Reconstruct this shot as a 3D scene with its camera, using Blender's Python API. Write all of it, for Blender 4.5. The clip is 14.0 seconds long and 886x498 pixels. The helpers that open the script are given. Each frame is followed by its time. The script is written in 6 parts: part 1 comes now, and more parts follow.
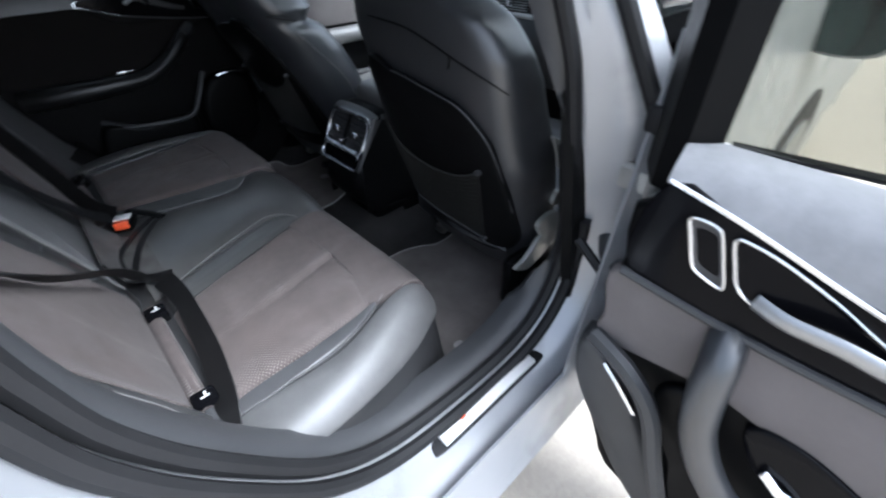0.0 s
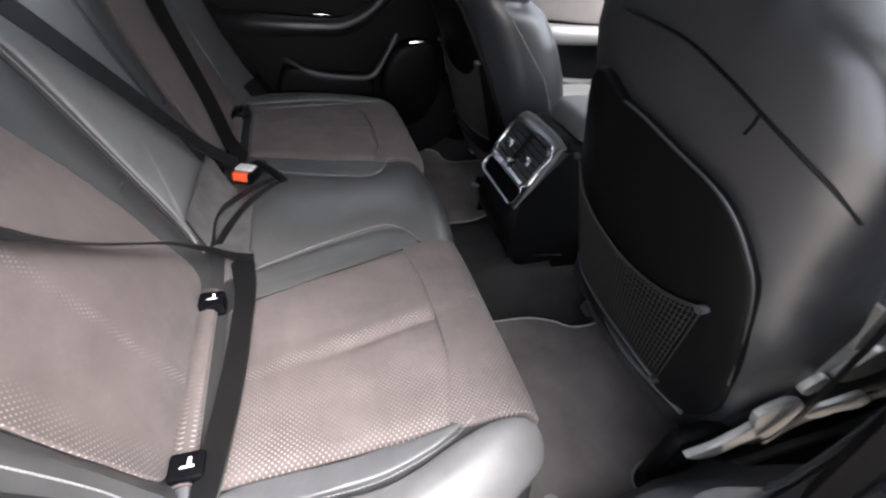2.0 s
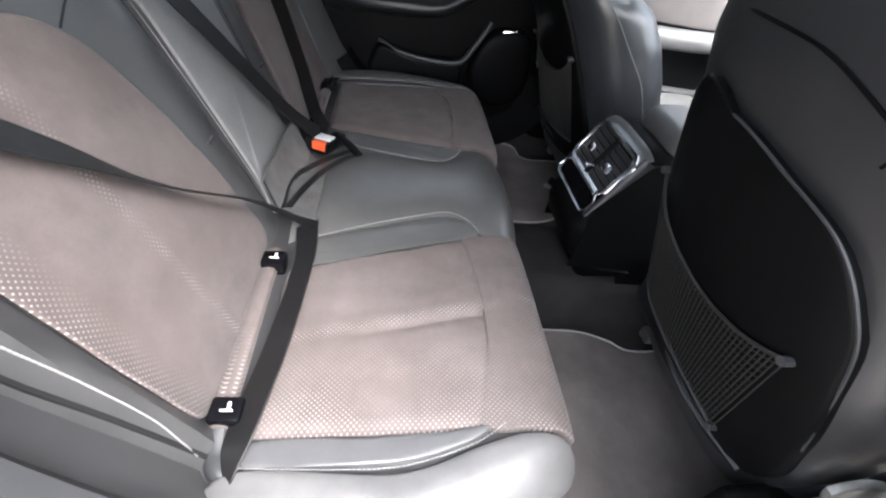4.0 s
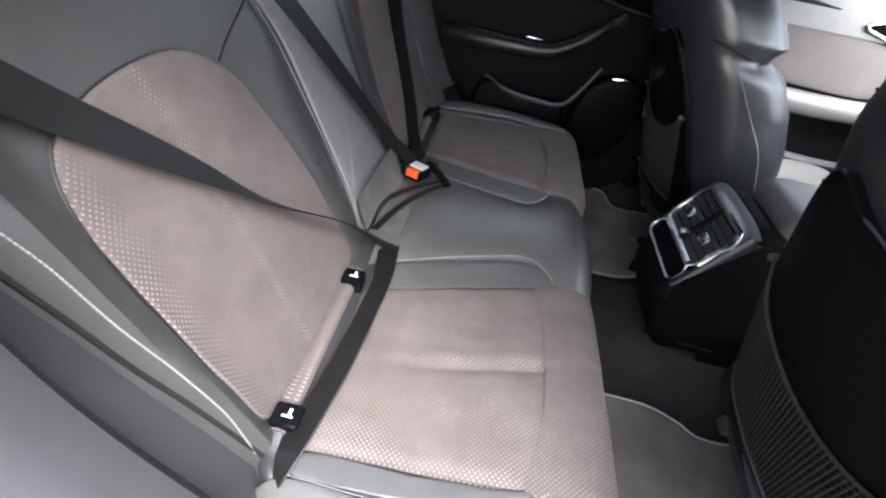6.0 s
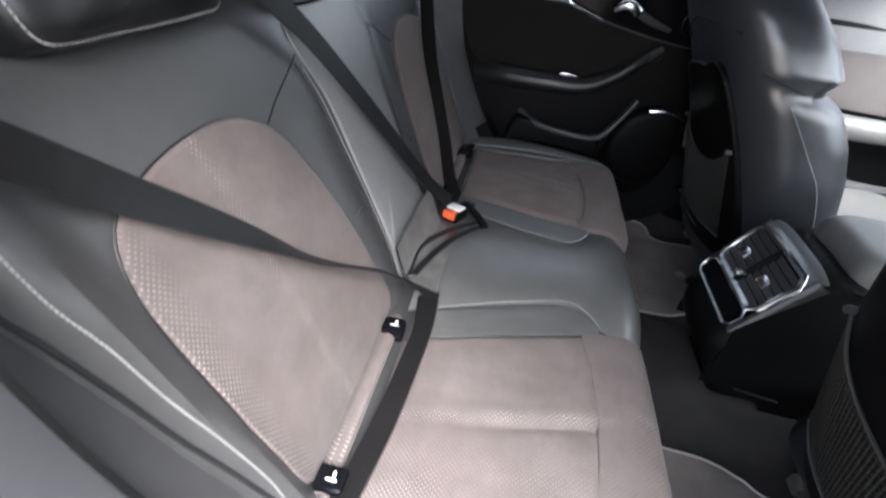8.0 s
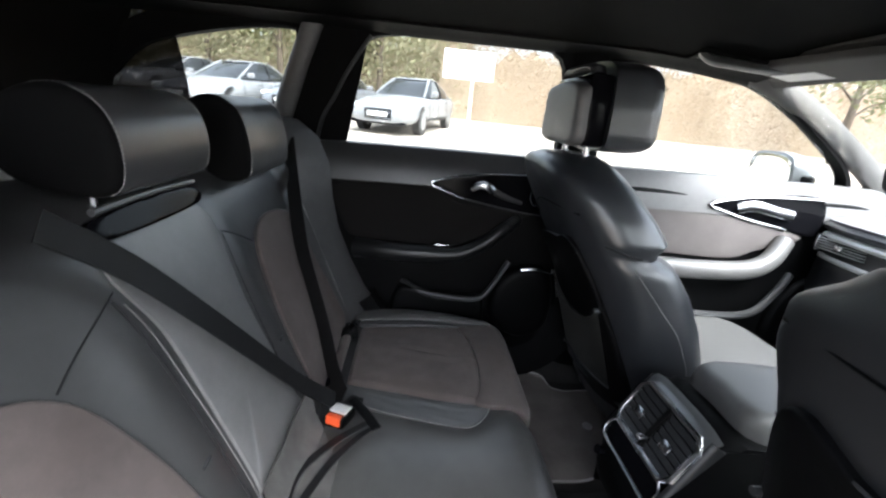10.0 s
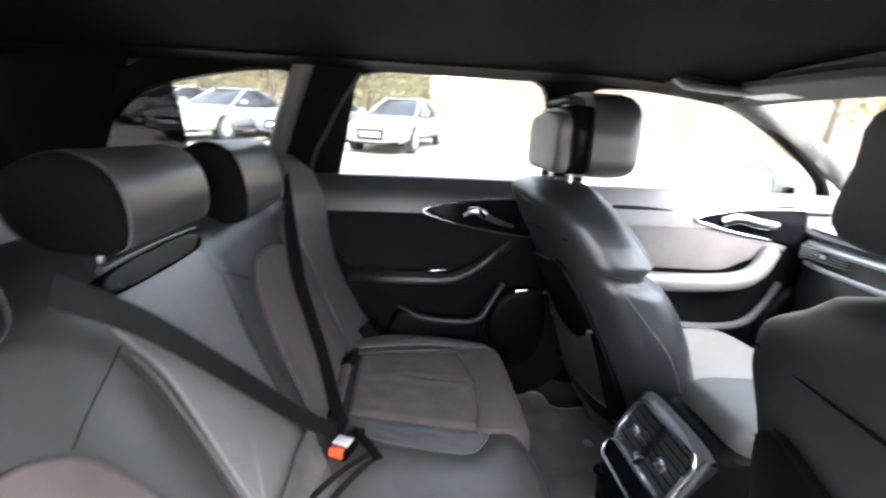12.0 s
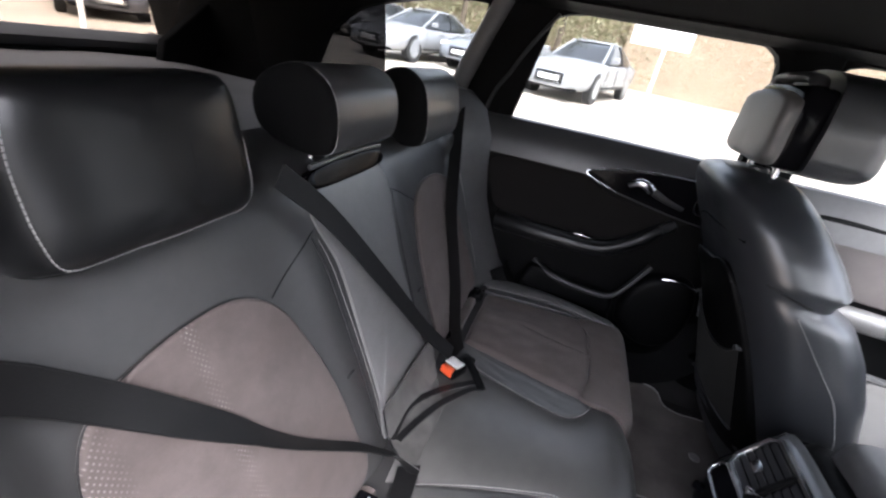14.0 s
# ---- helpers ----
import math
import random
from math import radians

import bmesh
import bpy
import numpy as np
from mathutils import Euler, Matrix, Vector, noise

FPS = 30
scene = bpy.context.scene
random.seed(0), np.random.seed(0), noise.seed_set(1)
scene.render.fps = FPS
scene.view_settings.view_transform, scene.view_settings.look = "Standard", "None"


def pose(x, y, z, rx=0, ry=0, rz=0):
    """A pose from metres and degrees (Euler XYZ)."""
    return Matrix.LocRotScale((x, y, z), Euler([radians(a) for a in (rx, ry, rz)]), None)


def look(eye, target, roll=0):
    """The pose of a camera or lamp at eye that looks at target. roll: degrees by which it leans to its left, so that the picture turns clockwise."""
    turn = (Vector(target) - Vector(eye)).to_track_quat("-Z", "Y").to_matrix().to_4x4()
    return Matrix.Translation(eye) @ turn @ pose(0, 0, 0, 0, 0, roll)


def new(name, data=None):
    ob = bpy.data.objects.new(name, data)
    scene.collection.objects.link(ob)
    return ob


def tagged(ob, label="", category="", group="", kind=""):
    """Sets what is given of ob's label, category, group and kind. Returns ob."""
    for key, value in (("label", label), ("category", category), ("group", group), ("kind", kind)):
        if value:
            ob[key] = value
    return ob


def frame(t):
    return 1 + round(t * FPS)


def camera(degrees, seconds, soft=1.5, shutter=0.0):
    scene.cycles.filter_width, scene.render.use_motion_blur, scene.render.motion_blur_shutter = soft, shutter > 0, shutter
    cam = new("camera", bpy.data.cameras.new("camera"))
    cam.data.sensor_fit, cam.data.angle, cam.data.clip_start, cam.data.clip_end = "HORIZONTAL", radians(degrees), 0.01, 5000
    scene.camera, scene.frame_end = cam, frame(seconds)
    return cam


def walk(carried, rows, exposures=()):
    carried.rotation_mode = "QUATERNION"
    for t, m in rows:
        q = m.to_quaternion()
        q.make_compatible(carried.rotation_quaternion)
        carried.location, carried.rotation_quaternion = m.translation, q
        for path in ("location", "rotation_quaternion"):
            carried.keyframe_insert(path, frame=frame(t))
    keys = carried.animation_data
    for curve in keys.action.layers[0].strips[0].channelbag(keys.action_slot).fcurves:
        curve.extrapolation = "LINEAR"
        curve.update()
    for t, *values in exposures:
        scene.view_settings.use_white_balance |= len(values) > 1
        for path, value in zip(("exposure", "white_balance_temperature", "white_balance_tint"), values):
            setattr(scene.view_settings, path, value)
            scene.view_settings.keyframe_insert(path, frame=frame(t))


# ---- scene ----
cam = camera(92.5, 14.0, soft=2.2, shutter=0.5)
EXPOSURES = [(0.0, 0.57, 5560, 8), (0.5, 0.58, 5650, 8), (1.0, 0.54, 5850, 8), (1.5, 1.0, 6250, 13), (2.5, 1.75, 6320, 13), (5.0, 1.86, 6150, 11), (6.0, 1.70, 6150, 12), (7.0, 1.62, 6180, 12), (7.5, 1.9, 6150, 11), (8.0, 1.8, 6120, 11), (8.5, 1.18, 6030, 9), (9.0, 0.95, 6020, 8), (11.5, 2.25, 6120, 12), (12.0, 2.15, 6100, 13), (12.5, 1.45, 6120, 15), (13.0, 1.22, 6220, 17), (13.5, 1.45, 6120, 16), (14.0, 1.47, 6120, 16)]
PATH = [
    (0, (1.093, 0.059, 1.16), (-0.057, 1.126, -0.08), -1.4),
    (0.5, (1.022, 0.111, 1.142), (-0.268, 0.995, -0.104), 2.4),
    (1, (0.883, 0.168, 1.118), (-0.464, 0.973, -0.122), 8.3),
    (1.5, (0.822, 0.189, 1.091), (-0.573, 0.869, -0.172), 7.8),
    (2, (0.807, 0.208, 1.083), (-0.632, 0.784, -0.181), 8.2),
    (2.5, (0.788, 0.204, 1.069), (-0.681, 0.654, -0.212), 7.9),
    (5, (0.8, 0.221, 1.081), (-0.656, 0.401, -0.278), 12.3),
    (5.5, (0.793, 0.21, 1.093), (-0.691, 0.229, -0.248), 10.3),
    (6, (0.778, 0.207, 1.104), (-0.736, 0.154, -0.202), 11.6),
    (6.5, (0.79, 0.194, 1.091), (-0.731, 0.082, -0.203), 10.8),
    (7, (0.786, 0.193, 1.077), (-0.718, 0.048, -0.233), 9.4),
    (7.5, (0.776, 0.19, 1.084), (-0.716, 0.026, -0.238), 8.0),
    (8, (0.747, 0.176, 1.123), (-0.813, -0.033, -0.111), 7.3),
    (8.5, (0.715, 0.17, 1.136), (-0.999, 0.024, 0.116), 6.8),
    (9, (0.686, 0.192, 1.157), (-1.146, 0.191, 0.356), 5.1),
    (9.2, (0.674, 0.199, 1.159), (-1.182, 0.215, 0.414), 5.0),
    (11.3, (0.62, 0.196, 1.239), (-1.282, 0.565, 0.745), 3.6),
    (11.5, (0.62, 0.191, 1.238), (-1.28, 0.576, 0.744), 3.3),
    (12, (0.659, 0.204, 1.23), (-1.257, 0.371, 0.682), 3.1),
    (12.5, (0.695, 0.209, 1.178), (-1.178, -0.061, 0.529), 8.7),
    (13, (0.704, 0.214, 1.174), (-1.088, -0.262, 0.426), 9.4),
    (13.5, (0.683, 0.192, 1.213), (-1.058, -0.33, 0.377), 9.9),
    (14, (0.681, 0.187, 1.243), (-1.073, -0.237, 0.381), 11.5),
]
walk(cam, [(t, look(eye, target, roll)) for t, eye, target, roll in PATH], EXPOSURES)

WARM = (1.0, 0.995, 0.99)

# ---- world and light ----
world = bpy.data.worlds.new("overcast_sky")
scene.world = world
world.use_nodes = True
wn = world.node_tree
sky = wn.nodes.new("ShaderNodeTexSky")
sky.sky_type = "NISHITA"
sky.sun_disc = False
sky.sun_elevation, sky.sun_rotation = radians(55), radians(60)
sky.air_density, sky.dust_density, sky.ozone_density = 1.0, 5.0, 1.0
veil = wn.nodes.new("ShaderNodeHueSaturation")
veil.inputs["Saturation"].default_value = 0.35
wn.links.new(sky.outputs[0], veil.inputs["Color"])
wn.links.new(veil.outputs[0], wn.nodes["Background"].inputs[0])
wn.nodes["Background"].inputs[1].default_value = 0.42
sun = new("sun", bpy.data.lights.new("sun", "SUN"))
sun.data.energy, sun.data.angle, sun.data.color = 2.5, radians(40), WARM
sun.matrix_world = look((7.4, 4.2, 12.0), (0, 0, 0))


# ---- materials ----
def rgb(*c):
    return (*c, 1.0)


class Mat:
    """A node material under construction."""

    def __init__(self, name, color, rough=0.5, metal=0.0, spec=0.5):
        self.m = bpy.data.materials.new(name)
        self.m.use_nodes = True
        self.t = self.m.node_tree
        self.b = self.t.nodes["Principled BSDF"]
        self.b.inputs["Base Color"].default_value = rgb(*color)
        self.b.inputs["Roughness"].default_value = rough
        self.b.inputs["Metallic"].default_value = metal
        self.b.inputs["Specular IOR Level"].default_value = spec
        self.color, self.rough = color, rough
        self.co = self.t.nodes.new("ShaderNodeTexCoord").outputs["Object"]

    def node(self, kind, **put):
        n = self.t.nodes.new(kind)
        for k, v in put.items():
            n.inputs[k].default_value = v
        return n

    def link(self, a, b):
        self.t.links.new(a, b)

    def noise(self, scale, detail=3.0, rough=0.6, co=None):
        n = self.node("ShaderNodeTexNoise", Scale=scale, Detail=detail, Roughness=rough)
        self.link(co or self.co, n.inputs["Vector"])
        return n.outputs["Fac"]

    def span(self, fac, lo, hi, a=0.0, b=1.0):
        n = self.node("ShaderNodeMapRange")
        self.link(fac, n.inputs["Value"])
        for k, v in zip(("From Min", "From Max", "To Min", "To Max"), (lo, hi, a, b)):
            n.inputs[k].default_value = v
        return n.outputs["Result"]

    def calc(self, op, a, b=None):
        n = self.t.nodes.new("ShaderNodeMath")
        n.operation = op
        for i, v in enumerate((a, b)):
            if v is None:
                continue
            if isinstance(v, (int, float)):
                n.inputs[i].default_value = v
            else:
                self.link(v, n.inputs[i])
        return n.outputs[0]

    def mix(self, fac, a, b):
        n = self.t.nodes.new("ShaderNodeMix")
        n.data_type = "RGBA"
        self.link(fac, n.inputs["Factor"])
        for i, v in ((6, a), (7, b)):
            if isinstance(v, tuple):
                n.inputs[i].default_value = rgb(*v)
            else:
                self.link(v, n.inputs[i])
        return n.outputs[2]

    def paint(self, sock):
        self.link(sock, self.b.inputs["Base Color"])
        return self

    def gloss(self, sock):
        self.link(sock, self.b.inputs["Roughness"])
        return self

    def bump(self, sock, strength=0.3, dist=0.001):
        n = self.node("ShaderNodeBump", Strength=strength, Distance=dist)
        self.link(sock, n.inputs["Height"])
        self.link(n.outputs[0], self.b.inputs["Normal"])
        return self


def dim(c, k):
    return tuple(v * k for v in c)


def worn(name, color, rough, metal=0.0, fine=400.0, coarse=7.0, vary=0.25, bump=0.2, dist=0.0006, spec=0.5):
    """A surface with grain at two sizes, in colour, gloss and relief."""
    m = Mat(name, color, rough, metal, spec)
    big, small = m.noise(coarse, 4.0), m.noise(fine, 2.0)
    both = m.calc("ADD", m.calc("MULTIPLY", big, 0.65), m.calc("MULTIPLY", small, 0.35))
    m.paint(m.mix(m.span(both, 0.3, 0.7), dim(color, 1 - vary), dim(color, 1 + vary)))
    m.gloss(m.span(both, 0.3, 0.7, max(rough - 0.07, 0.03), min(rough + 0.07, 1.0)))
    return m.bump(small, bump, dist).m


def leather(name, color, rough=0.42, dust=0.12, spec=0.5, relief_size=0.14):
    """Grained leather: cells of hide, faint creases, dust in blotches."""
    m = Mat(name, color, rough, spec=spec)
    cell = m.node("ShaderNodeTexVoronoi", Scale=620.0)
    m.link(m.co, cell.inputs["Vector"])
    crease, blot = m.noise(28.0, 5.0, 0.7), m.noise(5.0, 3.0)
    m.paint(m.mix(m.span(blot, 0.42, 0.75, 0.0, dust), m.mix(m.span(crease, 0.3, 0.7), dim(color, 0.86), dim(color, 1.14)), (0.13, 0.125, 0.12)))
    m.gloss(m.span(crease, 0.3, 0.7, rough - 0.05, rough + 0.08))
    relief = m.calc("ADD", m.calc("MULTIPLY", cell.outputs["Distance"], 0.35), m.calc("MULTIPLY", crease, 0.3))
    return m.bump(relief, relief_size, 0.0008).m


def suede(name, color, along, marks):
    """Short-napped suede with lines of punched dots, dense where marks says so. along: weights of x, y, z for the second direction of the dots."""
    m = Mat(name, color, 0.92, spec=0.2)
    m.b.inputs["Sheen Weight"].default_value = 0.08
    m.b.inputs["Sheen Roughness"].default_value = 0.5
    sep = m.node("ShaderNodeSeparateXYZ")
    m.link(m.co, sep.inputs[0])
    x = sep.outputs[0]
    s = m.calc("ADD", m.calc("MULTIPLY", sep.outputs[1], along[1]), m.calc("MULTIPLY", sep.outputs[2], along[2]))
    wave = m.calc("MULTIPLY", m.calc("COSINE", m.calc("MULTIPLY", x, math.pi / 0.0034)), m.calc("COSINE", m.calc("MULTIPLY", s, math.pi / 0.0037)))
    dots = m.span(wave, 0.45, 0.8)
    where = None
    for axis, centre, width, peak in marks:
        v = x if axis == "x" else (s if axis == "s" else m.calc("ADD", x, m.calc("MULTIPLY", s, axis)))
        far = m.calc("ABSOLUTE", m.calc("SUBTRACT", v, centre))
        one = m.span(far, 0.0, width, peak, 0.0)
        where = one if where is None else m.calc("MAXIMUM", where, one)
    patch = m.span(m.noise(11.0, 3.0), 0.35, 0.62, 0.15, 1.0)
    dots = m.calc("MULTIPLY", dots, m.calc("MULTIPLY", where, patch))
    nap, stain, fibre = m.noise(14.0, 5.0, 0.7), m.noise(4.0, 3.0), m.noise(900.0, 2.0)
    base = m.mix(m.span(nap, 0.3, 0.7), dim(color, 0.77), dim(color, 1.16))
    base = m.mix(m.span(stain, 0.46, 0.68, 0.0, 0.6), base, tuple(a * b for a, b in zip(color, (0.78, 0.72, 0.68))))
    base = m.mix(m.span(fibre, 0.3, 0.7, 0.0, 0.25), base, dim(color, 0.6))
    m.paint(m.mix(dots, base, (0.34, 0.31, 0.295)))
    return m.bump(m.calc("ADD", m.calc("MULTIPLY", fibre, 0.5), m.calc("MULTIPLY", dots, -0.8)), 0.35, 0.001).m


def webbing(name, color):
    """Woven belt: fine ribs."""
    m = Mat(name, color, 0.5, spec=0.4)
    n = m.noise(700.0, 2.0)
    big = m.noise(20.0, 3.0)
    m.paint(m.mix(m.span(big, 0.3, 0.7), dim(color, 0.75), dim(color, 1.3)))
    return m.bump(n, 0.4, 0.0008).m


def window_glass(name, tint, clear):
    m = bpy.data.materials.new(name)
    m.use_nodes = True
    t = m.node_tree
    t.nodes.remove(t.nodes["Principled BSDF"])
    out = t.nodes["Material Output"]
    a, b, mx, fr, pw, sc = (t.nodes.new(k) for k in ("ShaderNodeBsdfTransparent", "ShaderNodeBsdfGlossy", "ShaderNodeMixShader", "ShaderNodeLayerWeight", "ShaderNodeMath", "ShaderNodeMath"))
    a.inputs[0].default_value = rgb(*tint)
    b.inputs["Roughness"].default_value = 0.02
    pw.operation, sc.operation = "POWER", "MULTIPLY_ADD"
    pw.inputs[1].default_value = 4.0
    sc.inputs[1].default_value, sc.inputs[2].default_value = 0.7, clear
    t.links.new(fr.outputs["Facing"], pw.inputs[0])
    t.links.new(pw.outputs[0], sc.inputs[0])
    t.links.new(sc.outputs[0], mx.inputs[0])
    t.links.new(a.outputs[0], mx.inputs[1])
    t.links.new(b.outputs[0], mx.inputs[2])
    t.links.new(mx.outputs[0], out.inputs[0])
    return m


LEATHER = leather("black_leather", (0.007, 0.0073, 0.0078), 0.34, 0.04, 0.55)
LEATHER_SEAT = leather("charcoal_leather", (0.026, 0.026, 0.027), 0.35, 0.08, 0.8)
LEATHER_UPPER = leather("lighter_backrest_leather", (0.042, 0.042, 0.0425), 0.37, 0.08, 0.8)
# Dusty, and paler than the bench leather to paint in light on the middle.
LEATHER_MID = leather("daylit_middle_leather", (0.056, 0.056, 0.054), 0.36, 0.55, 0.9)
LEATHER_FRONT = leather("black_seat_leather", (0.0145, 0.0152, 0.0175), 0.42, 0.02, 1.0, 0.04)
# Light caught by the middle backrest panel is put into this pale grey.
LEATHER_BACK = leather("daylit_backrest_leather", (0.145, 0.145, 0.146), 0.38, 0.10, 1.0, 0.08)
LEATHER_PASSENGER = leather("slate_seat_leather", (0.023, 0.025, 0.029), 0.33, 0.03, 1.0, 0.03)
PALE_STEEL = worn("zinc_plated_steel", (0.36, 0.36, 0.34), 0.35, 0.5, fine=250, vary=0.2, bump=0.2)
LEATHER_SIDE = leather("grey_side_leather", (0.068, 0.068, 0.070), 0.34, 0.10, 0.8)
# Pale tone; on the front seats, armrests and doors it paints in daylight.
LEATHER_PALE = leather("pale_lit_leather", (0.105, 0.104, 0.103), 0.47, 0.2, 0.8)
SUEDE_CUSHION = suede("suede_cushion", (0.105, 0.088, 0.083), (0, 1, 0), (("x", 0.57, 0.17, 0.85), (0.223, 0.4394, 0.018, 1.0), ("s", 0.47, 0.10, 0.35), ("x", -0.36, 0.02, 0.3)))
SUEDE_BACK = suede("suede_backrest", (0.102, 0.085, 0.081), (0, 0, 1), (("x", 0.56, 0.062, 1.0), ("x", 0.397, 0.012, 0.85), ("x", -0.56, 0.06, 0.4)))
SUEDE_STRIP = suede("suede_strip", (0.102, 0.085, 0.081), (0, 0, 1), (("x", 0.50, 0.11, 1.0), ("x", -0.50, 0.11, 0.6)))
# Shaded copy of SUEDE_DOOR: the far door's darkness is put into the colour.
SUEDE_SHADED = worn("shaded_suede_door", (0.011, 0.010, 0.0097), 0.9, fine=700, vary=0.2, bump=0.3, spec=0.2)
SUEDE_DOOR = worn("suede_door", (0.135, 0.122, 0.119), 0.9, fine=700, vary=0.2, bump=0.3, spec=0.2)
PLASTIC = worn("black_plastic", (0.0030, 0.0031, 0.0034), 0.45, fine=900, bump=0.35, spec=0.10)
PLASTIC_GREY = worn("grey_plastic", (0.030, 0.031, 0.033), 0.5, fine=900, bump=0.35)
GLOSS_BLACK = worn("gloss_black", (0.004, 0.004, 0.005), 0.12, fine=300, bump=0.02, spec=0.07)
RUBBER = worn("rubber_seal", (0.014, 0.014, 0.015), 0.6, fine=300, bump=0.2, spec=0.25)
CARPET = worn("carpet", (0.028, 0.027, 0.0265), 0.97, fine=1100, coarse=9, vary=0.4, bump=0.9, dist=0.002, spec=0.15)
MAT_PILE = worn("mat_pile", (0.165, 0.150, 0.141), 0.97, fine=1000, coarse=8, vary=0.35, bump=0.9, dist=0.002, spec=0.15)
PIPING = worn("mat_piping", (0.34, 0.33, 0.32), 0.7, fine=900, bump=0.4)
THREAD = worn("pale_thread", (0.27, 0.265, 0.26), 0.6, fine=1500, bump=0.3)
BELT = webbing("belt_webbing", (0.0062, 0.0062, 0.0066))
BELT_GREY = webbing("grey_webbing", (0.085, 0.083, 0.080))
ORANGE = worn("orange_button", (0.75, 0.10, 0.03), 0.35, fine=400, vary=0.08, bump=0.05)
CHROME = worn("brushed_chrome", (0.72, 0.73, 0.75), 0.22, 1.0, fine=600, vary=0.08, bump=0.05)
STEEL = worn("seat_rail_steel", (0.45, 0.44, 0.42), 0.38, 0.9, fine=250, vary=0.3, bump=0.2)
SILVER = worn("silver_paint", (0.37, 0.38, 0.395), 0.30, 0.35, fine=1500, coarse=3, vary=0.05, bump=0.02)
GREY_CLOTH = worn("grey_pillar_cloth", (0.105, 0.102, 0.098), 0.9, fine=900, coarse=5, vary=0.12, bump=0.4, spec=0.2)
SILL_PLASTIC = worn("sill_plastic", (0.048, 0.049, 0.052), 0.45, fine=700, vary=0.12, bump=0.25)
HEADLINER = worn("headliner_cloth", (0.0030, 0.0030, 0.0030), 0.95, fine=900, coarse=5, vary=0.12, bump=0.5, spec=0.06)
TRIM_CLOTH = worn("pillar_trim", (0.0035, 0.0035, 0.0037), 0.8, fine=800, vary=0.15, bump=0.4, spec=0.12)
WHITE = worn("white_print", (0.78, 0.78, 0.77), 0.5, fine=300, vary=0.05, bump=0.05)
GLASS = window_glass("clear_window_glass", (0.80, 0.82, 0.81), 0.02)
GLASS_CLEAR = window_glass("windscreen_glass", (0.95, 0.96, 0.955), 0.015)
GLASS_GREEN = window_glass("green_window_glass", (0.60, 0.60, 0.55), 0.015)
# Teal tint stands in for a dark reflection, MIRROR_PALE for a bright one.
MIRROR_DARKENED = worn("mirror_glass", (0.045, 0.08, 0.078), 0.05, 1.0, fine=200, vary=0.03, bump=0.01)
MIRROR_PALE = worn("pale_mirror_glass", (0.80, 0.82, 0.82), 0.05, 1.0, fine=200, vary=0.03, bump=0.01)
GLASS_REAR = window_glass("tinted_rear_glass", (0.62, 0.58, 0.53), 0.02)
GLASS_DARK = window_glass("dark_window_glass", (0.12, 0.12, 0.12), 0.02)
PLATE = worn("sill_plate_metal", (0.80, 0.79, 0.78), 0.45, 0.3, fine=500, vary=0.06, bump=0.1)
# Lit copy of the doors' upper trim: outdoor light is painted into its grey.
UPPER_DAYLIT = leather("daylit_door_top", (0.19, 0.19, 0.195), 0.42, 0.1)
COVER = worn("luggage_cover_cloth", (0.45, 0.44, 0.435), 0.8, fine=500, coarse=4, vary=0.12, bump=0.4)
SATIN = worn("satin_silver_trim", (0.30, 0.305, 0.31), 0.36, 0.85, fine=600, vary=0.08, bump=0.05)
CHEEK = worn("dark_satin_cheek", (0.045, 0.046, 0.048), 0.38, 0.6, fine=600, vary=0.08, bump=0.05)
NET = worn("net_cord", (0.017, 0.017, 0.0155), 0.6, fine=900, bump=0.3)


# ---- mesh helpers ----
def thing(name, at, label, category, group="", kind=""):
    ob = new(name)
    ob.location = at
    ob.empty_display_size = 0.05
    return tagged(ob, label, category, group, kind)


def base_of(ob):
    """The pose of a thing; its parts all lie in the place's own coordinates."""
    return Matrix.Identity(4) if ob.parent else Matrix.Translation(ob.location)


def finish(name, bm, mat, smooth=True):
    bmesh.ops.remove_doubles(bm, verts=bm.verts, dist=1e-6)
    bmesh.ops.recalc_face_normals(bm, faces=bm.faces)
    me = bpy.data.meshes.new(name)
    bm.to_mesh(me)
    bm.free()
    me.materials.append(mat)
    if smooth:
        for p in me.polygons:
            p.use_smooth = True
        me.set_sharp_from_angle(angle=radians(42))
    return me


def part(name, bm, mat, parent, label=""):
    """Links a mesh, given in the place's own coordinates, as one part under a thing or under a part."""
    ob = new(name, finish(name, bm, mat))
    ob.parent = parent
    ob.matrix_parent_inverse = base_of(parent).inverted()
    return tagged(ob, label)


def solid(name, bm, mat, label, category, group="", kind=""):
    """A thing of one mesh, its origin at its base."""
    lo = min((v.co.z for v in bm.verts))
    c = sum((v.co for v in bm.verts), Vector()) / len(bm.verts)
    at = Vector((c.x, c.y, lo))
    for v in bm.verts:
        v.co -= at
    ob = new(name, finish(name, bm, mat))
    ob.location = at
    return tagged(ob, label, category, group, kind)


